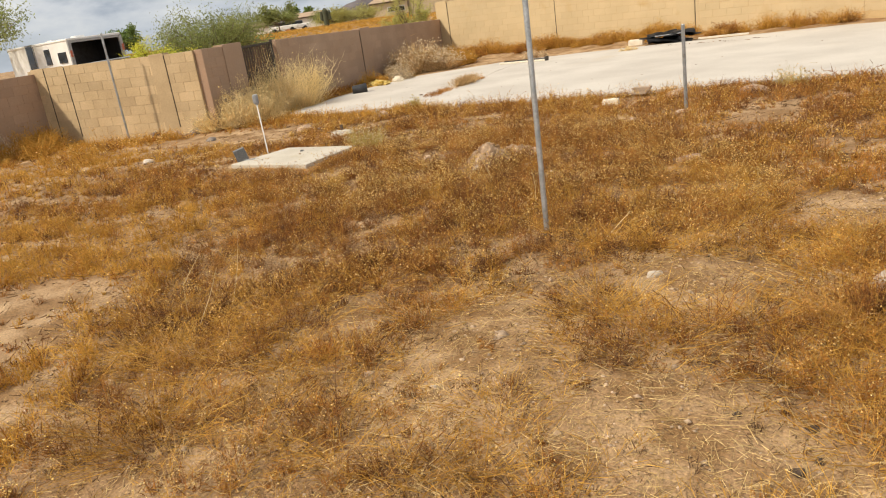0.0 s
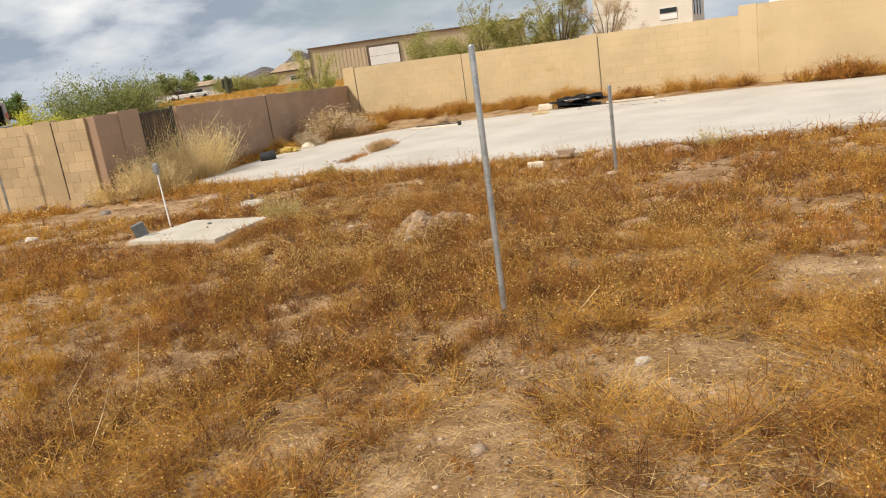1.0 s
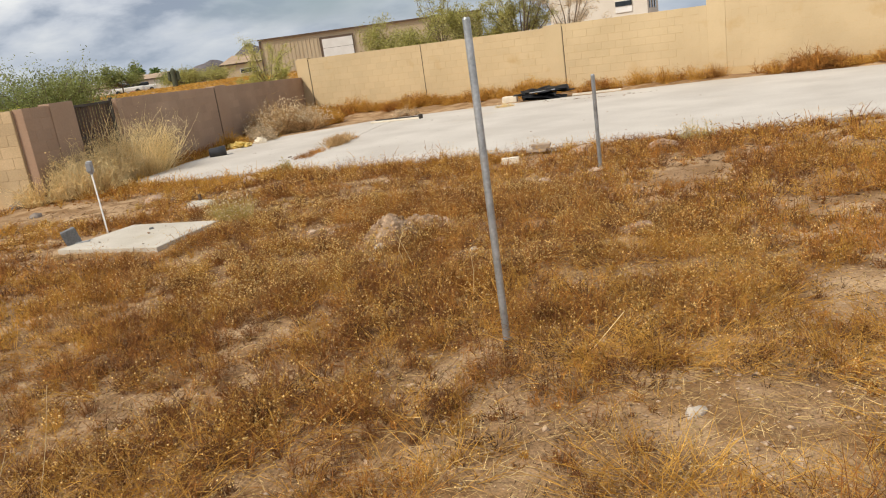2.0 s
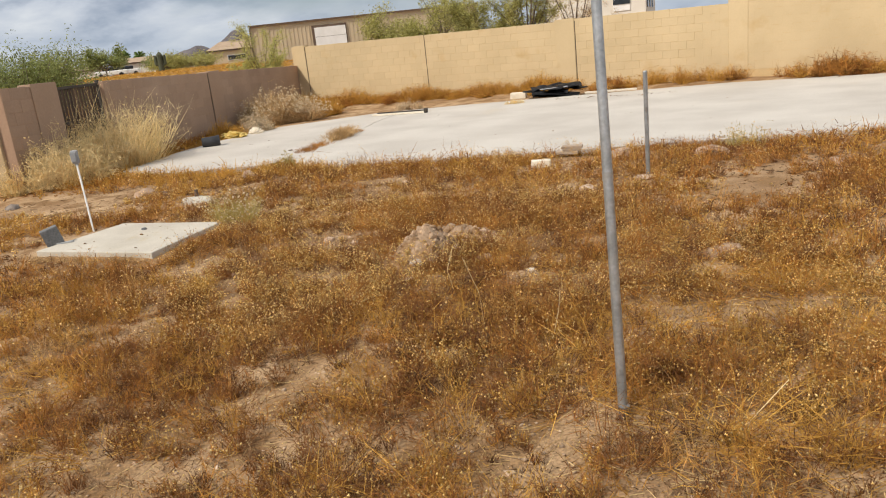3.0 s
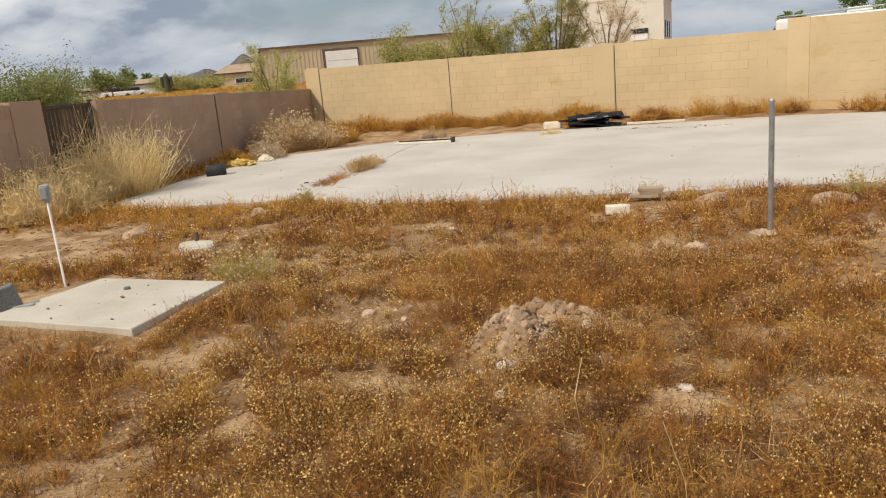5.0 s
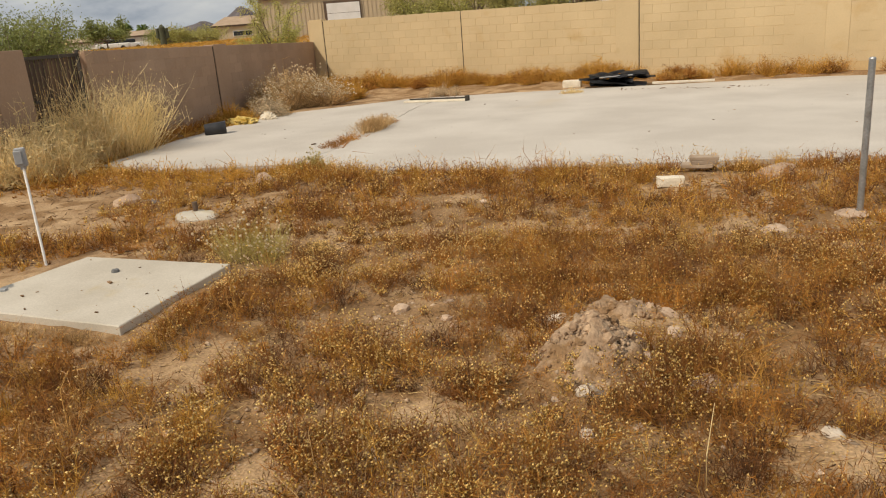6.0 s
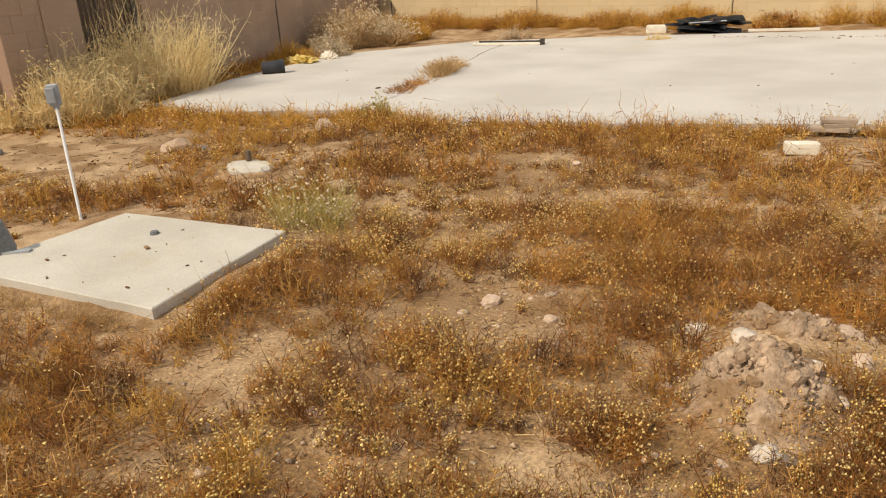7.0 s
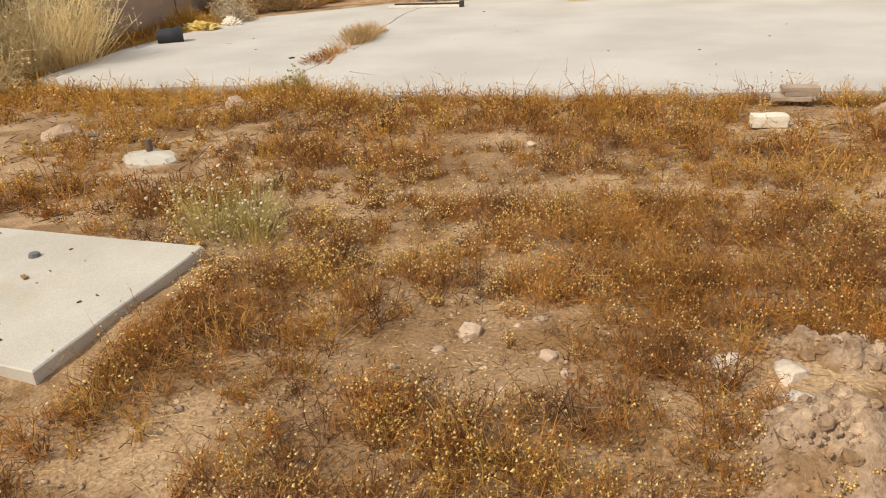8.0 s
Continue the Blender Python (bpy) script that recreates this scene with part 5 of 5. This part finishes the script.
# ---- trees ----
def tree(name, x, y, high, wide, trunk_h, mat, label, seed, leaves=5000, leaf_size=0.06, limbs=7, open_crown=0.5, trunk_r=0.09, base=None, oval=1.0, low=0.3):
    """A tapered trunk with limbs and a crown of many small leaves round its twigs."""
    g = random.Random(seed)
    rg = np.random.RandomState(seed)
    z = float(ground_at(x, y)) if base is None else base
    ob = thing(name, (x, y, z), label, "tree", kind="")
    bm = bmesh.new()
    top = Vector((x, y, z + trunk_h))
    tube(bm, (x, y, z - 0.3), top, trunk_r * 1.25, trunk_r * 0.9, 9)
    ends = []
    for k in range(limbs):
        a = 6.283 * k / limbs + g.uniform(-0.4, 0.4)
        reach = wide / 2 * g.uniform(0.45, 1.0)
        rise = g.uniform(low, 1.0)
        end = Vector((x + math.cos(a) * reach, y + math.sin(a) * reach * oval, z + trunk_h + (high - trunk_h) * rise * (1 - 0.3 * reach / wide)))
        bend = top.lerp(end, 0.5) + Vector((g.uniform(-0.1, 0.1), g.uniform(-0.1, 0.1), 0.12)) * wide * 0.3
        tube(bm, top, bend, trunk_r * 0.6, trunk_r * 0.35, 6)
        tube(bm, bend, end, trunk_r * 0.35, trunk_r * 0.1, 5)
        for j in range(6):
            s = bend.lerp(end, g.uniform(0, 1)) if j else end
            e = s + Vector((g.gauss(0, 1), g.gauss(0, 1), g.gauss(0.35, 0.8))) * wide * 0.095
            tube(bm, s, e, trunk_r * 0.14, trunk_r * 0.04, 4)
            ends.append((s, e))
    part("trunk", bm, BARK, ob)
    pick = rg.randint(0, len(ends), leaves)
    s = np.array([ends[k][0][:] for k in pick])
    e = np.array([ends[k][1][:] for k in pick])
    t = rg.uniform(0, 1.05, (leaves, 1))
    c = s + (e - s) * t + rg.normal(0, wide * 0.035 * (1.6 - open_crown), (leaves, 3))
    u = rg.normal(0, 1, (leaves, 3))
    u /= np.linalg.norm(u, axis=1, keepdims=True)
    w = np.cross(u, rg.normal(0, 1, (leaves, 3)))
    w /= np.linalg.norm(w, axis=1, keepdims=True)
    ls = leaf_size * rg.uniform(0.5, 1.3, (leaves, 1))
    v = np.stack([c - u * ls, c + w * ls * 0.35, c + u * ls, c - w * ls * 0.35], 1).reshape(-1, 3)
    f = np.arange(leaves * 4).reshape(-1, 4)
    sheet("crown", v, f, mat, ob)
    return ob


tree("mesquite_tree", -25.9, 16.8, 2.6, 5.0, 0.6, GREEN_LEAF, "broad feathery green desert tree behind the wall", 11, 26000, 0.05, 22, 0.3, low=0.05)
tree("mesquite_tree", -27.9, 18.3, 2.3, 4.0, 0.5, GREEN_LEAF, "feathery green desert tree behind the wall", 12, 16000, 0.05, 16, 0.3, low=0.05)
tree("brittle_bush", -25.1, 14.0, 2.0, 3.2, 0.4, LIME_LEAF, "bright yellow green bush behind the wall", 13, 14000, 0.045, 10, 0.4, low=0.0)
tree("round_tree", -52.2, 26.0, 1.9, 2.8, 0.5, DEEP_LEAF, "round deep green tree far behind", 14, 5000, 0.12, 10, 0.2, low=0.1)
tree("desert_tree", -42.5, 13.0, 4.6, 7.0, 1.0, GREEN_LEAF, "green tree behind a white trailer", 15, 7000, 0.09, 10, 0.5)
tree("palo_verde_tree", -19.4, 21.4, 3.1, 2.1, 0.8, PALO_LEAF, "sparse yellow green desert tree behind the corner", 16, 14000, 0.03, 20, 0.6, trunk_r=0.05, low=0.05)
tree("creosote_tree", -15.4, 24.4, 2.95, 3.6, 0.6, OLIVE_LEAF, "olive green bushy tree behind tan wall", 17, 34000, 0.04, 18, 0.5, trunk_r=0.06, low=0.25, oval=0.6)
tree("creosote_tree", -13.6, 26.3, 3.3, 3.0, 0.6, OLIVE_LEAF, "olive green bushy tree behind tan wall", 18, 28000, 0.04, 18, 0.5, trunk_r=0.06, low=0.3, oval=0.6)
tree("sparse_tree", -14.7, 26.0, 4.7, 2.0, 1.6, OLIVE_LEAF, "bare twiggy tree rising over tan wall", 19, 5000, 0.032, 16, 0.9, trunk_r=0.04, low=0.3)
tree("sparse_tree", -11.5, 26.2, 4.6, 2.8, 1.0, OLIVE_LEAF, "open olive tree rising over tan wall", 20, 18000, 0.038, 20, 0.8, trunk_r=0.06, low=0.2)
tree("sparse_tree", -10.0, 26.8, 3.9, 2.6, 1.0, GREY_WEED, "open greyish twiggy tree over tan wall", 21, 11000, 0.03, 18, 0.9, trunk_r=0.05, low=0.2)
tree("green_tree", -1.6, 42.2, 4.6, 5.0, 1.2, DEEP_LEAF, "dense deep green tree far behind tan wall", 22, 9000, 0.1, 12, 0.3, low=0.1)
tree("green_tree", 1.8, 43.0, 4.3, 4.0, 1.2, DEEP_LEAF, "dense deep green tree far behind tan wall", 23, 6000, 0.1, 12, 0.3, low=0.1)
tree("green_tree", -88.0, 66.6, 3.6, 6.0, 1.0, GREEN_LEAF, "round green tree beside far houses", 24, 5000, 0.18, 10, 0.2)
for k, (x, y, h) in enumerate([(-69, 60.5, 3.6), (-73, 63, 3.6), (-66.5, 62, 3.4)]):
    tree("desert_tree", x, y, h - 2.2 if h > 3.4 else h - 2.1, 5.0, 0.4, GREEN_LEAF if k % 2 else OLIVE_LEAF, "green desert tree on the far rise", 25 + k, 7000, 0.1, 9, 0.3, low=0.0)


def palm(x, y, high, seed):
    ob = thing("palm_tree", (x, y, float(ground_at(x, y))), "tall fan palm far behind the houses", "tree", "far palms")
    z = float(ground_at(x, y))
    part("trunk", one_tube((x, y, z - 0.2), (x, y, z + high), 0.22, 0.16, 8), BARK, ob)
    g = np.random.RandomState(seed)
    b = Brush(seed)
    for k in range(60):
        a, e = g.uniform(0, 6.3), g.uniform(-0.7, 1.2)
        d = np.array([math.cos(a) * math.cos(e), math.sin(a) * math.cos(e), math.sin(e)])
        p0 = np.array([[x, y, z + high]])
        p1 = p0 + d * 0.7
        p2 = p1 + (d + [0, 0, -0.5]) * 0.6
        b.ribbon(p0, p1, [0.06], [0.35])
        b.ribbon(p1, p2, [0.35], [0.04])
    b.put("crown", DEEP_LEAF, "", "", parent=ob)


palm(-111.0, 87.6, 3.4, 61)
palm(-109.4, 89.6, 3.0, 62)
palm(-8.2, 62.0, 2.7, 63)


def saguaro(x, y):
    z = float(ground_at(x, y))
    ob = thing("saguaro_cactus", (x, y, z), "dark saguaro cactus standing on the rise", "cactus")
    part("stem", one_tube((x, y, z - 0.2), (x, y, z + 1.3), 0.22, 0.2, 12), CACTUS, ob)
    part("stem_tip", one_tube((x, y, z + 1.3), (x, y, z + 1.48), 0.2, 0.07, 12), CACTUS, ob)
    for s in (-1, 1):
        bm = bmesh.new()
        tube(bm, (x, y, z + 0.55), (x + 0.22 * s, y + 0.22 * s, z + 0.65), 0.12, 0.12, 8)
        tube(bm, (x + 0.22 * s, y + 0.22 * s, z + 0.6), (x + 0.22 * s, y + 0.22 * s, z + 1.25), 0.13, 0.1, 8)
        part("arm", bm, CACTUS, ob)


saguaro(-46.5, 40.2)

# orange weeds on the far rise
rise_weeds = Brush(70)
g = np.random.RandomState(70)
x, y = g.uniform(-64, -20, 6000), g.uniform(14, 60, 6000)
ok = (y > 0.55 * -x - 4) & (y < 1.25 * -x) & (x < -12.98 - 0.381 * (y - 8.4) - 3)
p = np.stack([x, y, ground_at(x, y)], 1)[ok]
rise_weeds.clumps(p, g.uniform(0.12, 0.28, len(p)), np.full(len(p), 1.0), 6, 0.035, twigs=0)
rise_weeds.put("rise_weeds", GOLD_WEED, "orange gold dry weeds on the far rise", "weeds")


# ---- buildings and vehicles beyond the walls ----
def prism(bm, x, y, z, wide, deep, eave, ridge, turn, over=0.3):
    """A gable roof; its ridge runs along its width."""
    m = pose(x, y, z, 0, 0, turn)
    w, d = wide / 2 + over, deep / 2 + over
    v = [bm.verts.new(m @ Vector(p)) for p in [(-w, -d, eave), (w, -d, eave), (w, d, eave), (-w, d, eave), (-w * 0.75, 0, ridge), (w * 0.75, 0, ridge)]]
    for f in ((0, 1, 5, 4), (1, 2, 5), (2, 3, 4, 5), (3, 0, 4), (3, 2, 1, 0)):
        bm.faces.new([v[k] for k in f])


def house(x, y, wide, deep, eave, ridge, turn, wall_mat, label, windows=(), name="house"):
    z = float(ground_at(x, y))
    ob = thing(name, (x, y, z), label, "house")
    part("wall", one_box(x, y, z - 0.3, wide, deep, eave - z + 0.3, turn), wall_mat, ob)
    bm = bmesh.new()
    prism(bm, x, y, 0, wide, deep, eave + 0.01, ridge, turn)
    part("roof", bm, ROOF, ob)
    part("fascia", one_box(x, y, eave - 0.2, wide + 0.5, deep + 0.5, 0.2, turn), DARK_TRIM, ob)
    for u, low, w, h in windows:
        c = pose(x, y, 0, 0, 0, turn) @ Vector((u, -deep / 2, 0))
        win = part("window", one_box(c.x, c.y, low, w, 0.1, h, turn), WHITE_PAINT, ob)
        bpy.context.view_layer.update()
        c = pose(x, y, 0, 0, 0, turn) @ Vector((u, -deep / 2 - 0.03, 0))
        part("pane", one_box(c.x, c.y, low + 0.08, w - 0.16, 0.1, h - 0.16, turn), DARK_GLASS, win)
    return ob


house(-75.0, 82.5, 15, 10, 3.6, 4.75, 46, STUCCO, "beige stucco house with brown tile roof", [(-4, 2.2, 2.4, 0.7), (0.5, 2.2, 2.4, 0.7)])
house(-101.5, 82.6, 6.5, 8, 3.5, 4.25, 40, PALE_STUCCO, "far white house with pale roof")
house(-99.0, 70.5, 6.0, 8, 3.0, 3.6, 40, PALE_STUCCO, "far grey white house with pale roof")


def metal_shed():
    left, right = Vector((-38.5, 41.4, 0)), Vector((-26.1, 51.3, 0))
    way = (right - left).normalized()
    back = Vector((-way.y, way.x, 0))
    turn = math.degrees(math.atan2(way.y, way.x))
    wide, deep, eave = (right - left).length, 11.0, 4.0
    c = (left + right) / 2 + back * deep / 2
    ob = thing("metal_shed", (c.x, c.y, 0), "long tan ribbed metal building with white door", "shed")
    part("wall", one_box(c.x, c.y, -0.2, wide, deep, eave + 0.2, turn), METAL_SIDING, ob)
    bm = bmesh.new()
    n = 58
    for k in range(n):
        q = left + way * wide * (k + 0.5) / n - back * 0.02
        box(bm, q.x, q.y, -0.2, 0.05, 0.03, eave + 0.18, turn)
    part("ribs", bm, METAL_SIDING, ob)
    bm = bmesh.new()
    prism(bm, c.x, c.y, 0, wide, deep, eave + 0.02, eave + 0.1, turn, 0.1)
    part("roof", bm, METAL_SIDING, ob)
    q = (left + right) / 2 - back * 0.1
    part("eave_trim", one_box(q.x, q.y, eave - 0.04, wide + 0.2, 0.12, 0.1, turn), DARK_TRIM, ob, "dark brown eave trim")
    q = left - back * 0.05
    part("corner_trim", one_box(q.x, q.y, -0.1, 0.1, 0.12, eave, turn), DARK_TRIM, ob)
    d = left + way * 5.35 - back * 0.06
    door = part("door", one_box(d.x, d.y, 0.3, 2.4, 0.12, 3.35, turn), DARK_TRIM, ob, "dark framed roll-up door")
    bpy.context.view_layer.update()
    d = left + way * 5.4 - back * 0.1
    for k in range(5):
        part("panel", one_box(d.x, d.y, 0.32 + 0.64 * k, 2.15, 0.12, 0.62, turn), WHITE_PAINT, door, "white door panel" if k == 0 else "")


metal_shed()


def tall_house():
    corner = Vector((-16.6, 60.4, 0))
    turn = 10.0
    way = Vector((math.cos(radians(turn)), math.sin(radians(turn)), 0))
    back = Vector((-way.y, way.x, 0))
    ob = thing("tall_house", corner, "pale two storey stucco house with tile eave", "house")
    wide, deep, eave = 7.5, 9.0, 6.3
    c = corner - way * wide / 2 + back * deep / 2
    part("wall", one_box(c.x, c.y, -0.2, wide, deep, eave + 0.2, turn), PALE_STUCCO, ob)
    part("band", one_box(c.x, c.y, 5.5, wide + 0.06, deep + 0.06, 0.07, turn), STUCCO, ob)
    bm = bmesh.new()
    prism(bm, c.x, c.y, 0, wide, deep, eave + 0.16, eave + 1.6, turn, 0.35)
    part("roof", bm, ROOF, ob)
    for k in range(22):
        q = corner + back * (k * 0.42) + way * 0.3
        part("eave_tile", one_tube((q.x - 0.35 * way.x, q.y - 0.35 * way.y, eave - 0.4), (q.x + 0.25 * way.x, q.y + 0.25 * way.y, eave - 0.48), 0.14, 0.14, 8), DARK_TRIM, ob)
    for u, low, w, h in [(-1.75, 2.85, 1.25, 0.5)]:
        q = corner + way * u - back * 0.02
        win = part("window", one_box(q.x, q.y, low - 0.35, w, 0.1, h + 0.35, turn), WHITE_PAINT, ob)
        bpy.context.view_layer.update()
        q = q - back * 0.04
        part("pane", one_box(q.x, q.y, low + 0.12, w, 0.1, h - 0.14, turn), DARK_GLASS, win)
    for k in range(3):
        q = corner + back * (1.5 + k * 2.2) + way * 0.02
        part("window", one_box(q.x, q.y, 2.6, 0.1, 0.8, 1.2, turn), DARK_GLASS, ob)


tall_house()


def trailer():
    """The trailer's rear faces the lot, with its ramp door open."""
    rear = Vector((-37.0, 15.9, 0))
    across = Vector((math.cos(radians(94.5)), math.sin(radians(94.5)), 0))
    along = Vector((-across.y, across.x, 0))
    t = math.degrees(math.atan2(across.y, across.x))
    z = float(ground_at(rear.x, rear.y))
    ob = thing("travel_trailer", rear, "white travel trailer with its dark rear open", "trailer")
    wide, long, low, top = 2.8, 6.4, z + 0.45, 2.8
    m = Matrix.Translation(rear) @ Matrix.Rotation(radians(t), 4, "Z")

    def slab(name, u, v, zz, su, sv, sz, mat, parent=ob, label="", bevel=0.0):
        q = m @ Vector((u, v, 0))
        return part(name, one_box(q.x, q.y, zz, su, sv, sz, t, bevel=bevel), mat, parent, label)

    slab("side", 0.04, long / 2, low, 0.08, long, top - low, WHITE_PAINT)
    slab("side", wide - 0.04, long / 2, low, 0.08, long, top - low, WHITE_PAINT)
    slab("front", wide / 2, long - 0.04, low, wide - 0.17, 0.08, top - low, WHITE_PAINT)
    slab("top", wide / 2, long / 2, top + 0.003, wide + 0.06, long + 0.06, 0.12, WHITE_PAINT, bevel=0.04)
    slab("floor_pan", wide / 2, long / 2, low - 0.15, wide, long, 0.146, DARK_GREY)
    # added black panels put the unlit interior's shade into colour
    for u in (0.11, wide - 0.11):
        slab("liner", u, 1.1, low + 0.01, 0.03, 2.1, top - low - 0.02, BLACK)
    slab("inside", wide / 2, 2.2, low + 0.01, wide - 0.2, 0.1, top - low - 0.05, BLACK, label="black panel for the unlit interior")
    for u in (0.05, wide - 0.05):
        slab("rear_frame", u, -0.05, low, 0.16, 0.1, top - low, GREY_PLASTIC)
    slab("rear_frame", wide / 2, -0.05, top - 0.1, wide - 0.2, 0.1, 0.1, GREY_PLASTIC)
    for u in (0.03, wide - 0.03):
        slab("tail_light", u, -0.12, top - 0.75, 0.1, 0.04, 0.3, RED)
    slab("door_frame", -0.02, 3.9, low + 0.1, 0.05, 0.8, 1.75, GREY_PLASTIC)
    slab("door", -0.04, 3.9, low + 0.12, 0.05, 0.66, 1.65, DARK_GLASS)
    for v, w, h in ((2.2, 0.5, 0.75), (0.75, 0.75, 0.5)):
        slab("window", -0.02, v, top - 0.98, 0.05, w, h, DARK_GLASS)
    for v in (1.5, 4.0):
        slab("vent", wide / 2, v, top + 0.12, 0.5, 0.5, 0.12, WHITE_PAINT, bevel=0.03)


trailer()


def camper_roof():
    """A white camper behind the tan wall; only its roof shows."""
    ob = thing("camper", (-4.6, 34.3, 0), "white camper standing behind tan wall", "camper")
    part("body", one_box(-3.8, 34.9, 0.5, 4.3, 2.2, 1.86, 4, bevel=0.12), WHITE_PAINT, ob)
    part("roof_unit", one_box(-3.2, 34.6, 2.34, 0.8, 0.7, 0.2, 4, bevel=0.05), WHITE_PAINT, ob)
    part("roof_rail", one_tube((-5.9, 33.9, 2.42), (-2.4, 34.2, 2.5), 0.03, 0.03, 8), GREY_PLASTIC, ob)
    part("roof_box", one_box(-5.6, 33.95, 2.2, 0.5, 0.35, 0.24, 4, bevel=0.02), DARK_GREY, ob, "dark roof box")
    for x in (-6.0, -3.0):
        part("wheel", one_tube((x, 33.7, 0.35), (x, 33.95, 0.35), 0.35, 0.35, 16), BLACK, ob)


camper_roof()


def parked_car(x, y, turn, mat, label):
    z = float(ground_at(x, y))
    ob = thing("parked_car", (x, y, z), label, "car", "far parked cars")
    part("body", one_box(x, y, z + 0.35, 4.2, 1.7, 0.6, turn, bevel=0.12), mat, ob)
    part("cabin", one_box(x, y, z + 0.95, 2.2, 1.5, 0.5, turn, bevel=0.15), DARK_GLASS, ob)
    for u in (-1.3, 1.3):
        for v in (-0.8, 0.8):
            q = pose(x, y, z, 0, 0, turn) @ Vector((u, v, 0.32))
            w = pose(x, y, z, 0, 0, turn) @ Vector((u, v * 1.12, 0.32))
            part("wheel", one_tube(q, w, 0.32, 0.32, 12), BLACK, ob)


parked_car(-92.5, 70.8, 45, WHITE_PAINT, "far white parked car")
parked_car(-97.0, 76.5, 60, WHITE_PAINT, "far white parked car")
rubble(-95.0, 74.0, 1.4, 0.8, 0.8, 40, RED, "red_shed", "small red brown hut far away", "hut", bevel=0.02)

# rail behind the bare block wall
rail = thing("pipe_rail", (-18.4, 8.9, 1.7), "thin galvanised pipe rail behind block wall", "rail")
part("rail", one_tube((-18.7, 8.36, 1.70), (-18.2, 9.5, 1.73), 0.022, 0.022, 8), STEEL, rail)
for a in ((-18.68, 8.4), (-18.22, 9.46)):
    part("post", one_tube((*a, -0.1), (*a, 1.69), 0.025, 0.025, 8), STEEL, rail)


# ---- far hills ----
def hill(name, cx, cy, span, high, seed, label):
    n = 40
    away = Vector((cx, cy, 0)).normalized()
    side = Vector((-away.y, away.x, 0))
    bm = bmesh.new()
    rows = []
    for i in range(n + 1):
        u = 2 * i / n - 1
        row = []
        for j in range(13):
            v = 2 * j / 12 - 1
            p = Vector((cx, cy, 0)) + side * u * span + away * v * span * 0.6
            h = high * max(0, 1 - (abs(u) ** 1.25 + abs(v) ** 1.5)) + 1.6 * noise.noise((u * 5 + seed, v * 3, 2)) * (1 - abs(u))
            row.append(bm.verts.new((p.x, p.y, max(h, 0) - 1)))
        rows.append(row)
    for p, q in zip(rows, rows[1:]):
        for j in range(12):
            bm.faces.new((p[j], p[j + 1], q[j + 1], q[j]))
    tagged(part(name, bm, FAR_HILL), label, "hill", kind="structure")


hill("backdrop_hill", -419, 431, 34, 27.0, 3, "far dark desert hill with a pointed peak")
hill("backdrop_hill", -441, 410, 46, 18.5, 9, "far long dark desert hill")

# ---- blocks of the walls ----
def lay_blocks(wall, start, way, turn, stretches, top, mats, thick, piers, joints, limit):
    gap = 0.0045 if mats[0] == BLOCK else 0.0025
    full = block_mesh(0.4 - gap, thick, 0.2 - gap)
    half = block_mesh(0.2 - gap, thick, 0.2 - gap)
    for me in (full, half):
        me.materials.append(mats[0])
    spots = []
    for a, b, extra in stretches:
        for row in range(9):
            s = a + (0.0 if row % 2 else -0.2)
            while s < b - 0.05:
                s0, s1 = max(s, a), min(s + 0.4, b)
                mid = (s0 + s1) / 2
                hidden = any(pa <= s0 and s1 <= pb for pa, pb, *_ in piers)
                if s1 - s0 > 0.15 and not hidden:
                    spots.append((row, mid, s1 - s0 > 0.3, top(mid) + extra - 0.2 * row - 0.1))
                s += 0.4
    spots.sort(key=lambda v: v[1])
    turned = Matrix.Rotation(radians(turn), 4, "Z")
    rest = bmesh.new()
    for n, (row, s, whole, z) in enumerate(spots):
        q = Vector((*start, 0)) + way * s
        if n < limit:
            ob = new("block", full if whole else half)
            ob.parent = wall
            ob.matrix_world = Matrix.Translation((q.x, q.y, z)) @ turned
        else:
            box(rest, q.x, q.y, z - 0.1 + gap / 2, (0.4 if whole else 0.2) - gap, thick, 0.2 - gap, turn)
    if len(rest.verts):
        tagged(part("blocks", rest, mats[0], wall), kind="stuff")
    else:
        rest.free()


for task in WALL_TASKS:
    lay_blocks(*task)
